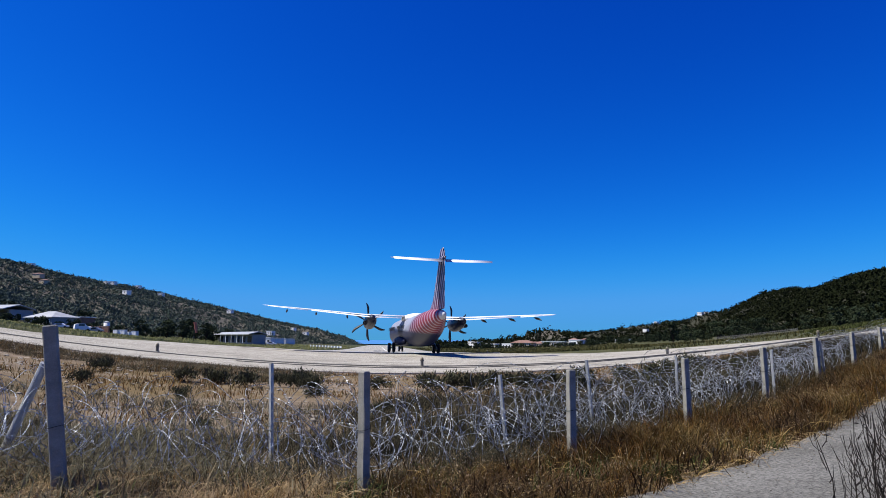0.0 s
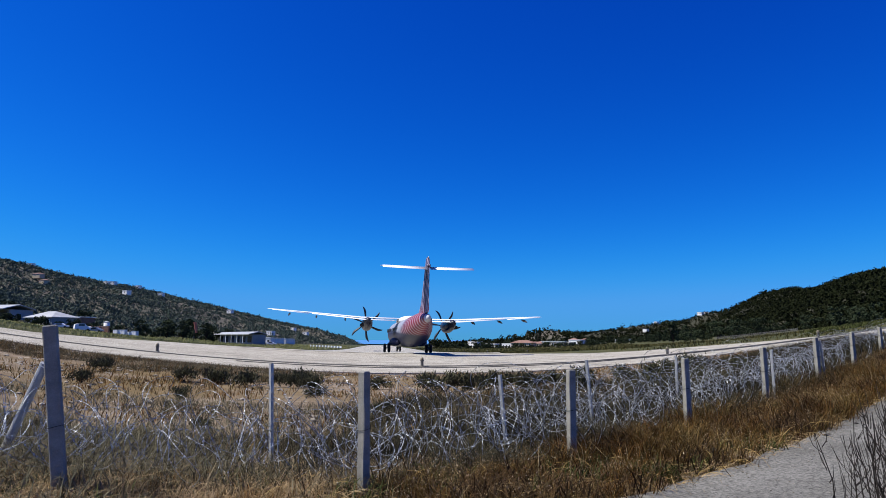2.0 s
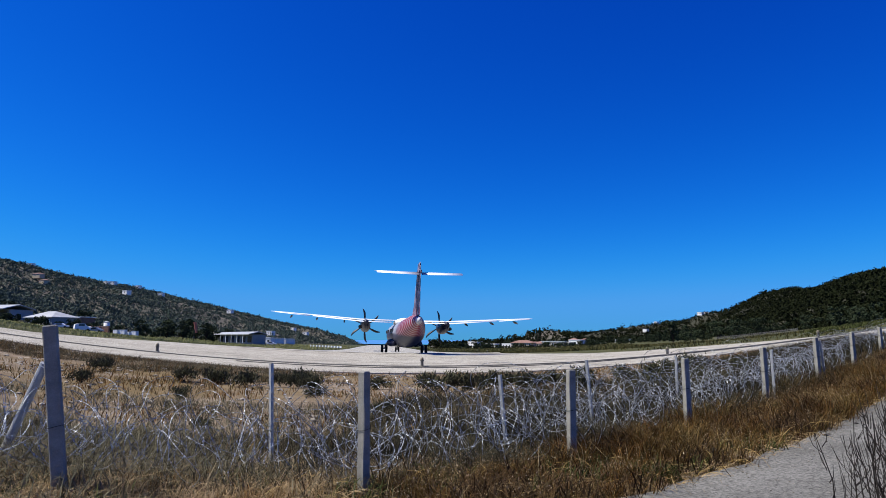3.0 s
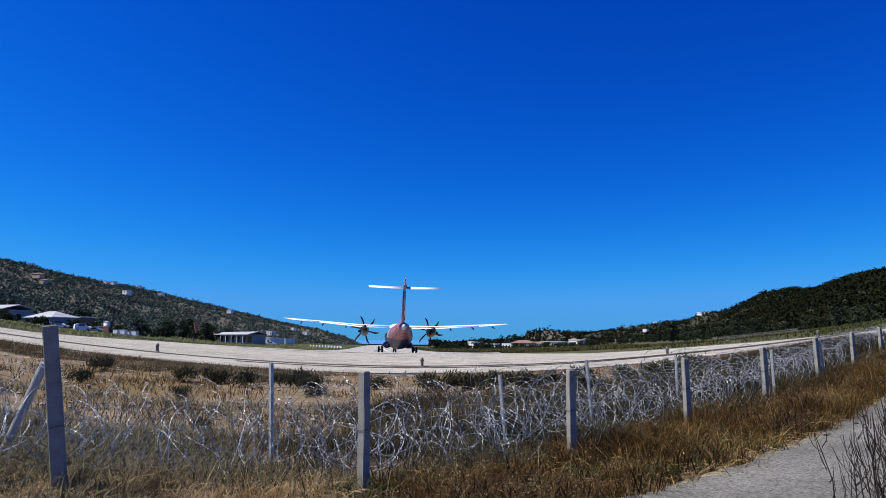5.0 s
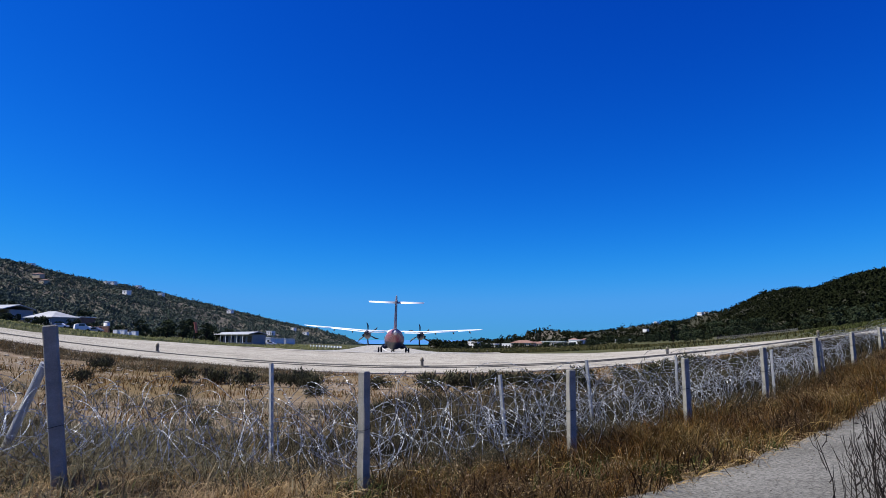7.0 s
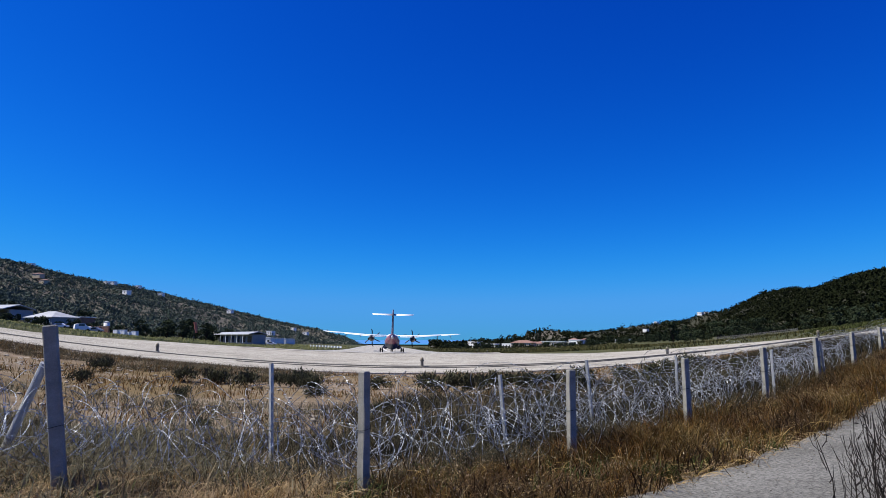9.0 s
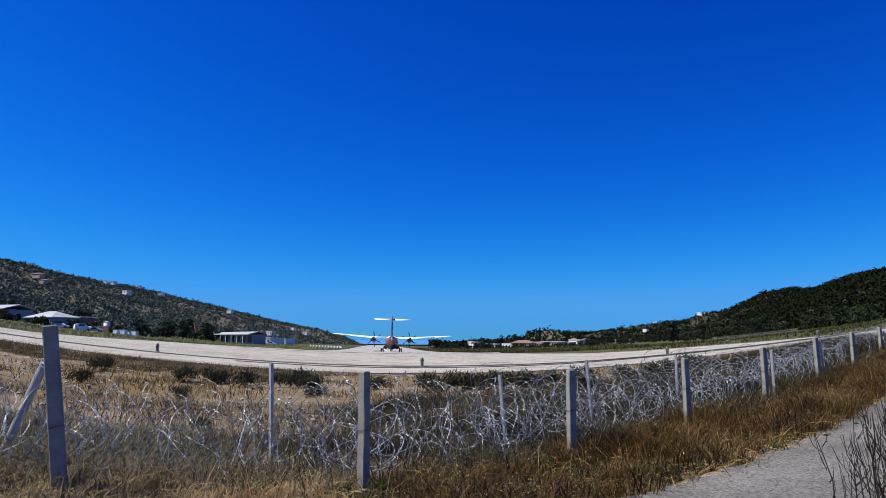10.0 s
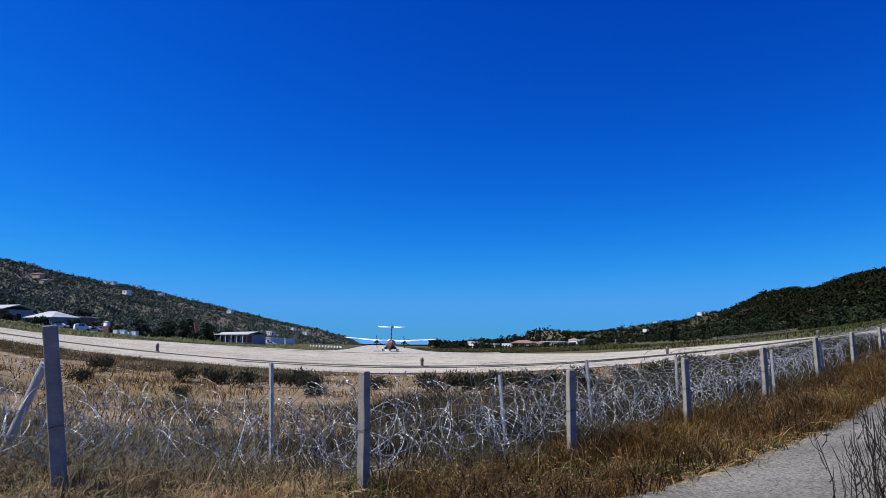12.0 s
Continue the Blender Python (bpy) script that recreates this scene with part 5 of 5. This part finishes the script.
for a, s in ((0.1465, 1.0), (0.1515, 1.12)):
    tree(a * 420, 420, s, CYPRESS, a * 999, label="tall slim dark cypress by the village", group="cypresses")
tree(0.108 * 400, 400, 0.95, TREES[2], 20.0)
tree(0.100 * 405, 405, 0.85, TREES[1], 80.0)


# ---- buildings ----
def house(w, d, h, wall_mat, roof_mat, hipped=True, rows=1, bays=3):
    """A small house: walls, roof with eaves, windows with frames and a door, front towards -y."""
    ob = empty("house", Matrix(), "", "house")
    bm = bmesh.new()
    box(bm, 0, 0, h / 2 - 1.5, w, d, h + 3.0, 0.03)
    part("wall", bm, wall_mat, ob)
    bm = bmesh.new()
    e = 0.45
    if hipped:
        rh = min(w, d) * 0.24
        ridge_len = max(w - d, 0.6) / 2
        base = [bm.verts.new(p) for p in ((-w / 2 - e, -d / 2 - e, h), (w / 2 + e, -d / 2 - e, h), (w / 2 + e, d / 2 + e, h), (-w / 2 - e, d / 2 + e, h))]
        eave = [bm.verts.new((v.co.x, v.co.y, h + 0.18)) for v in base]
        r0, r1 = bm.verts.new((-ridge_len, 0, h + rh)), bm.verts.new((ridge_len, 0, h + rh))
        bm.faces.new(base[::-1])
        for k in range(4):
            bm.faces.new((base[k], base[(k + 1) % 4], eave[(k + 1) % 4], eave[k]))
        bm.faces.new((eave[0], eave[1], r1, r0))
        bm.faces.new((eave[2], eave[3], r0, r1))
        bm.faces.new((eave[1], eave[2], r1))
        bm.faces.new((eave[3], eave[0], r0))
    else:
        box(bm, 0, 0, h + 0.12, w + 0.5, d + 0.5, 0.24, 0.03)
    part("roof", bm, roof_mat, ob)
    for r in range(rows):
        for k in range(bays):
            x = -w / 2 + w * (k + 0.5) / bays
            z = 0.95 + r * 2.9
            is_door = r == 0 and k == bays // 2
            zc, hh, ww = (1.05, 2.1, 1.1) if is_door else (z + 0.65, 1.3, 1.2)
            bm = bmesh.new()
            box(bm, x, -d / 2 - 0.02, zc, ww, 0.10, hh, 0.01)
            win = part("door" if is_door else "window", bm, DARK_METAL if is_door else DARK_GLASS, ob)
            bm = bmesh.new()
            for sx in (-1, 1):
                box(bm, x + sx * ww / 2, -d / 2 - 0.04, zc, 0.1, 0.14, hh + 0.2)
            box(bm, x, -d / 2 - 0.04, zc + hh / 2, ww, 0.13, 0.1)
            part("frame", bm, WHITE_PAINT, win)
    return ob


HOUSE_A = house(13, 7, 2.6, CREAM_WALL, ROOF_TILE, True, 1, 5)
HOUSE_E = house(13, 7, 2.9, CREAM_WALL, WHITE_WALL, False, 1, 5)
HOUSE_B = house(10, 8, 6.0, WHITE_WALL, ROOF_TILE, True, 2, 4)
HOUSE_C = house(9, 7, 3.2, WHITE_WALL, WHITE_WALL, False, 1, 3)
HOUSE_D = house(12, 9, 6.2, WHITE_WALL, WHITE_WALL, False, 2, 4)
tagged(HOUSE_A, "low cream house with terracotta hipped roof by the airfield")
tagged(HOUSE_B, "two-storey white house with terracotta roof among trees")
tagged(HOUSE_E, "low cream house with flat pale roof by the airfield")
tagged(HOUSE_C, "small flat-roofed whitewashed house among trees")
tagged(HOUSE_D, "two-storey flat-roofed white house on the slope")
USED = set()


def put_house(ob, u, d, turn, z=None, size=1.0):
    """Places the first of a kind itself, later ones as copies."""
    m = pose(u * d, d, gz(u * d, d) if z is None else z, 0, 0, turn) @ Matrix.Diagonal((size, size, size, 1))
    if ob.name in USED:
        ob = copy_thing(ob, m)
    else:
        USED.add(ob.name)
        ob.matrix_basis = m
    ob["group"] = "houses around the airfield"
    return ob


put_house(HOUSE_A, 0.126, 380, -30)
put_house(HOUSE_A, 0.147, 402, -40, None, 0.75)
put_house(HOUSE_E, 0.174, 366, -24)
put_house(HOUSE_A, 0.158, 412, -30, None, 0.8)
put_house(HOUSE_B, 0.205, 440, -35, None, 0.6)
put_house(HOUSE_E, 0.193, 372, -50, None, 0.75)
put_house(HOUSE_C, 0.211, 402, -46)
put_house(HOUSE_C, 0.103, 385, -38, None, 0.75)
put_house(HOUSE_C, 0.078, 400, -38, None, 0.75)
put_house(HOUSE_C, 0.042, 540, -28)
put_house(HOUSE_B, 0.222, 560, -26)
put_house(HOUSE_C, -0.275, 380, -18)
put_house(HOUSE_C, -0.262, 385, -48)
put_house(HOUSE_C, -0.250, 400, -24)
put_house(HOUSE_C, -0.285, 400, -34)
put_house(HOUSE_C, -0.245, 430, -24)


for k in range(9):
    put_house(HOUSE_C if k % 3 else HOUSE_D, 0.05 + 0.031 * k + 0.008 * math.sin(k * 3.0), 470 + 22 * (k % 4), -40 + 11 * (k % 3), None, 0.7)


def slope_spot(grid, u, slope):
    """Where the hillside is seen at that azimuth and slope from the road."""
    us = grid[0, :, 0] / grid[0, :, 1]
    i = int(np.argmin(np.abs(us - u)))
    col = grid[:, i]
    s = (col[:, 2] - 1.6) / col[:, 1]
    j = int(np.argmin(np.abs(s - slope)))
    return u, float(col[j, 1]), float(col[j, 2])


for ob, grid, u, slope, turn in [(HOUSE_C, HILL_L, -0.655, 0.112, -15), (HOUSE_A, HILL_L, -0.642, 0.092, -20), (HOUSE_A, HILL_L, -0.632, 0.088, -35), (HOUSE_C, HILL_L, -0.522, 0.084, -15), (HOUSE_C, HILL_L, -0.532, 0.084, -25), (HOUSE_C, HILL_L, -0.482, 0.078, -15), (HOUSE_C, HILL_L, -0.445, 0.066, -15), (HOUSE_C, HILL_L, -0.50, 0.068, -25),
                                 (HOUSE_C, HILL_L, -0.335, 0.040, -20), (HOUSE_C, HILL_L, -0.372, 0.028, -25), (HOUSE_B, HILL_L, -0.262, 0.018, -25), (HOUSE_C, HILL_L, -0.27, 0.008, -25), (HOUSE_C, HILL_L, -0.235, 0.014, -30), (HOUSE_C, HILL_L, -0.215, 0.006, -25),
                                 (HOUSE_B, HILL_R, 0.414, 0.036, -65), (HOUSE_C, HILL_R, 0.405, 0.036, -55), (HOUSE_C, HILL_R, 0.421, 0.036, -65), (HOUSE_D, HILL_R, 0.335, 0.021, -65), (HOUSE_C, HILL_R, 0.31, 0.014, -65), (HOUSE_B, HILL_R, 0.292, 0.008, -55),
                                 (HOUSE_D, HILL_R, 0.318, 0.010, -55)]:
    a, d, z = slope_spot(grid, u, slope)
    put_house(ob, a, d * 0.99, turn, z + 1.2, 0.62)


def shed(name, w, d, h, label, wall_mat):
    """A long airport building: walls, pitched sheet roof with overhang, posts and dark bays."""
    ob = empty(name, Matrix(), label, "building")
    bm = bmesh.new()
    box(bm, 0, d * 0.1, h / 2 - 0.3, w, d * 0.8, h + 0.6, 0.03)
    part("wall", bm, wall_mat, ob)
    bm = bmesh.new()
    loft(bm, [[(x, -d / 2 - 0.6, h), (x, 0, h + d * 0.13), (x, d / 2 + 0.6, h), (x, d / 2 + 0.6, h + 0.3), (x, 0, h + d * 0.13 + 0.3), (x, -d / 2 - 0.6, h + 0.3)] for x in (-w / 2 - 0.5, w / 2 + 0.5)])
    part("roof", bm, ROOF_METAL, ob, "pale sheet-metal roof")
    n = max(3, int(w / 4.5))
    for k in range(n):
        x = -w / 2 + w * (k + 0.5) / n
        bm = bmesh.new()
        box(bm, x, -d * 0.3 - 0.03, 1.4, w / n * 0.66, 0.12, 2.4, 0.02)
        part("opening", bm, DARK_GLASS, ob)
        bm = bmesh.new()
        box(bm, x - w / n / 2, -d / 2 - 0.2, h / 2, 0.22, 0.22, h, 0.02)
        part("post", bm, WHITE_PAINT, ob)
    return ob


s1 = shed("terminal_building", 34, 12, 2.9, "long pale airport building with sheet-metal roof", GREY_WALL)
s1.matrix_basis = pose(-0.728 * 230, 230, gz(-0.728 * 230, 230) - 0.9, 0, 0, -14)
HALL = house(12.5, 9.0, 2.9, GREY_WALL, ROOF_METAL, True, 1, 4)
tagged(HALL, "grey airport hall with pale hipped roof", "building")
HALL.matrix_basis = pose(-0.615 * 205, 205, gz(-0.615 * 205, 205) - 0.2, 0, 0, -22)
ANNEX = house(9.0, 7.0, 4.2, BRICK_WALL, WHITE_WALL, False, 1, 3)
tagged(ANNEX, "red-brown flat-roofed annex with white roof slab", "building")
ANNEX.matrix_basis = pose(-0.575 * 222, 222, gz(-0.575 * 222, 222) - 0.2, 0, 0, -20)
s3 = shed("terminal_building", 30, 7, 3.2, "long low white-roofed shed below the hillside", GREY_WALL)
s3.matrix_basis = pose(-0.318 * 262, 262, gz(-0.318 * 262, 262) + 0.5, 0, 0, -46)


def storage_tank(x, y):
    ob = empty("storage_tank", pose(x, y, gz(x, y)), "white upright storage tank by the airport buildings", "tank")
    ring = lambda r, z: [(r * math.cos(a), r * math.sin(a), z) for a in (2 * math.pi * k / 18 for k in range(18))]
    bm = bmesh.new()
    loft(bm, [ring(0.85, -0.3), ring(0.85, 3.3)])
    part("shell", bm, WHITE_WALL, ob, "", True)
    bm = bmesh.new()
    loft(bm, [ring(0.92, 3.3), ring(0.90, 3.42), ring(0.5, 3.66), ring(0.08, 3.74)])
    part("lid", bm, ROOF_METAL, ob, "", True)


storage_tank(-0.528 * 200, 200)


def low_wall(x, y, length, turn):
    """A long low garden wall with coping, plinth and piers."""
    ob = empty("garden_wall", pose(x, y, gz(x, y), 0, 0, turn), "low red-brown masonry wall by the airport buildings", "wall")
    bm = bmesh.new()
    box(bm, 0, 0, 0.65, length, 0.3, 1.9, 0.02)
    part("masonry", bm, BRICK_WALL, ob)
    bm = bmesh.new()
    box(bm, 0, 0, 1.66, length + 0.1, 0.42, 0.12, 0.02)
    part("coping", bm, CREAM_WALL, ob)
    for k in range(5):
        bm = bmesh.new()
        box(bm, length * (k / 4 - 0.5), -0.06, 0.75, 0.45, 0.45, 2.1, 0.03)
        part("pier", bm, BRICK_WALL, ob)


low_wall(-0.550 * 198, 198, 12, -14)


def crate(x, y, w, h, turn):
    """A white equipment cabinet on a plinth."""
    ob = empty("equipment_cabinet", pose(x, y, gz(x, y), 0, 0, turn), "white equipment cabinet on grass by the runway", "cabinet", "cabinets by the airport buildings")
    bm = bmesh.new()
    box(bm, 0, 0, h / 2 + 0.1, w, 1.1, h, 0.04)
    body = part("body", bm, WHITE_WALL, ob)
    bm = bmesh.new()
    box(bm, 0, 0, h + 0.13, w + 0.16, 1.26, 0.08, 0.02)
    part("lid", bm, ROOF_METAL, ob)
    for sx in (-0.25, 0.25):
        bm = bmesh.new()
        box(bm, sx * w, -0.56, h / 2 + 0.1, w * 0.44, 0.04, h * 0.8, 0.01)
        part("door", bm, WHITE_PAINT, body)
    bm = bmesh.new()
    box(bm, 0, 0, 0.0, w + 0.2, 1.3, 0.3, 0.02)
    part("plinth", bm, CONCRETE_POST, ob)


for u, w, h, a in ((-0.512, 1.6, 1.3, -20), (-0.502, 2.4, 1.5, -15), (-0.492, 1.4, 1.1, -30), (-0.483, 1.9, 1.5, -18), (-0.541, 1.5, 1.2, -22)):
    crate(u * 194, 194, w, h, a)


# ---- parked vehicles ----
def car(paint, label, van=False):
    ob = empty("car", Matrix(), label, "car", "vehicles parked by the terminal")
    bm = bmesh.new()
    hgt = 2.1 if van else 1.45
    side = [(-2.15, 0.35), (-2.2, 0.75), (-2.05, hgt * 0.62 if not van else 1.9), (-1.2, hgt), (0.5, hgt), (1.15, hgt * 0.66), (2.05, 0.80), (2.2, 0.55), (2.1, 0.32)]
    loft(bm, [[(x, y * s + 0, z) for x, z in side] for y, s in ((-0.85, 1.0), (0.85, 1.0))])
    body = part("body", bm, paint, ob)
    for s in (-1, 1):
        bm = bmesh.new()
        box(bm, -0.35, s * 0.855, hgt * 0.80, 1.6, 0.03, hgt * 0.24, 0.008)
        part("side_window", bm, DARK_GLASS, body)
        for x in (-1.35, 1.35):
            bm = bmesh.new()
            tube(bm, [(x, s * 0.70, 0.32), (x, s * 0.90, 0.32)], 0.32, 14)
            part("wheel", bm, RUBBER, ob)
    bm = bmesh.new()
    box(bm, 2.18, 0.55, 0.62, 0.06, 0.32, 0.14, 0.01)
    part("headlight", bm, LAMP_GLASS, ob)
    bm = bmesh.new()
    box(bm, 2.18, -0.55, 0.62, 0.06, 0.32, 0.14, 0.01)
    part("headlight", bm, LAMP_GLASS, ob)
    return ob


c1 = car(WHITE_PAINT, "white car parked by the terminal")
c2 = car(WHITE_PAINT, "white van parked by the terminal", True)
c3 = car(GREY_METAL, "grey car parked by the terminal")
CAR_SPOTS = [(c1, -0.600, 192), (c2, -0.566, 190), (c1, -0.558, 194), (c3, -0.545, 192), (c2, -0.288, 290), (c1, -0.268, 296)]
placed = set()
for k, (ob, u, d) in enumerate(CAR_SPOTS):
    m = pose(u * d, d, gz(u * d, d), 0, 0, 15 + 30 * math.sin(k * 2.0))
    if ob.name in placed:
        copy_thing(ob, m)
    else:
        placed.add(ob.name)
        ob.matrix_basis = m


# ---- windsock ----
SOCK_CLOTH = mottled("faded_red_cloth", (0.311, 0.096, 0.067), (0.444, 0.178, 0.126), 2.0, 0.8, relief=0.1)


def windsock(x, y):
    ob = empty("windsock", pose(x, y, gz(x, y)), "faded orange-red windsock hanging from a slim dark mast", "windsock")
    bm = bmesh.new()
    tube(bm, [(0, 0, -0.2), (0, 0, 5.0)], [0.09, 0.06], 8)
    part("mast", bm, DARK_METAL, ob)
    for k in range(4):
        bm = bmesh.new()
        p, q = k / 4, (k + 1) / 4
        f = lambda t: (0.12 + 0.40 * t, 0.0, 4.7 - 2.5 * t)
        tube(bm, [f(p), f((p + q) / 2), f(q)], [0.40 - 0.16 * p, 0.40 - 0.08 * (p + q), 0.40 - 0.16 * q], 12)
        part("sock_band", bm, SOCK_CLOTH, ob)


windsock(-0.390 * 150, 150)


# ---- far perimeter fence below the wooded hill ----
TWIG_GREY = mottled("weathered_grey_timber", (0.081, 0.078, 0.070), (0.163, 0.155, 0.144), 2.0, 0.9)


def perimeter():
    fence = empty("perimeter_fence", Matrix(), "grey post-and-rail perimeter fence below wooded hill", "fence")
    bm = bmesh.new()
    box(bm, 0, 0, 0.40, 0.14, 0.14, 1.0, 0.02)
    first = part("post", bm, TWIG_GREY, fence)
    pts = []
    for k in range(44):
        t = k / 43
        u, d = 0.425 + 0.130 * t, 180 - 62 * t
        x, y = u * d, d
        pts.append((x, y, gz(x, y)))
        ob = first if k == 0 else new("post", first.data)
        ob.parent = fence
        ob.matrix_basis = pose(x, y, gz(x, y), 0, 14 + 6 * math.sin(k * 2.3), 20)
    for h in (0.30, 0.70):
        bm = bmesh.new()
        tube(bm, [(x, y, z + h) for x, y, z in pts], 0.03, 5)
        part("rail", bm, TWIG_GREY, fence)


perimeter()


# ---- what moves ----
def motions():
    times = [k / 30 for k in range(361)]
    rows = []
    for t in [k * 0.25 for k in range(49)]:
        y = ROLL_FIT(t)
        x = TRACK_FIT(t)
        h = HEADING_FIT(t)
        rows.append((t, pose(x, y, gz(x, y) + 0.08, -0.4, ROLL_FIT_DEG(t), h)))
    walk(AIRLINER, rows)
    for prop, s in props:
        base = prop.matrix_basis.copy()
        walk(prop, [(t, base @ Matrix.Rotation(radians(PROP_LAG[s](t) + 60.0 * 30 * t), 4, "Y")) for t in times])
    for wheel, r in wheels:
        base = wheel.matrix_basis.copy()
        turn, last, wr = 0.0, ROLL_FIT(0), []
        for t in times:
            y = ROLL_FIT(t)
            turn += min((y - last) / r, 1.5)
            last = y
            wr.append((t, base @ Matrix.Rotation(-turn, 4, "X")))
        walk(wheel, wr)


# the take-off run: distance, sideways place and heading against time, as smooth curves
ROLL_POLY = np.polyfit([0, 1, 1.5, 2.5, 3, 5, 5.5, 6, 6.5, 7, 9, 9.5, 10.5, 11, 12],
                       [58.2, 60.0, 61.2, 63.7, 65.4, 77.0, 81.0, 85.6, 90.7, 96.4, 125.5, 134, 155.5, 166, 187], 4)
ROLL_FIT = lambda t: float(np.polyval(ROLL_POLY, t))
TRACK_POLY = np.polyfit([0, 1.5, 2.5, 5, 7, 9, 10.5, 12], [-2.60, -3.17, -3.65, -5.46, -7.47, -10.0, -12.6, -15.4], 4)
TRACK_FIT = lambda t: float(np.polyval(TRACK_POLY, t))
HEADING_POLY = np.polyfit([0, 1.5, 3, 5, 7, 9, 10.5, 12], [10.9, 9.6, 8.3, 6.5, 4.9, 4.5, 4.9, 5.4], 4)
HEADING_FIT = lambda t: float(np.polyval(HEADING_POLY, t))
ROLL_FIT_DEG = lambda t: 1.4
# how far the blades stray from a sixth of a turn for each thirtieth of a second
PROP_LAG = {-1: lambda t: float(np.interp(t, [0, 1.5, 2, 2.5, 3, 5, 5.5, 6, 6.5, 7, 12], [2, 3, -3, -20, 0, -12, -5, 0, 8, 0, 0])),
            1: lambda t: float(np.interp(t, [0, 1.5, 2, 2.5, 3, 5, 5.5, 6, 6.5, 7, 12], [5, -3, -20, -20, 0, -10, -22, -5, 0, 3, 0]))}

motions()
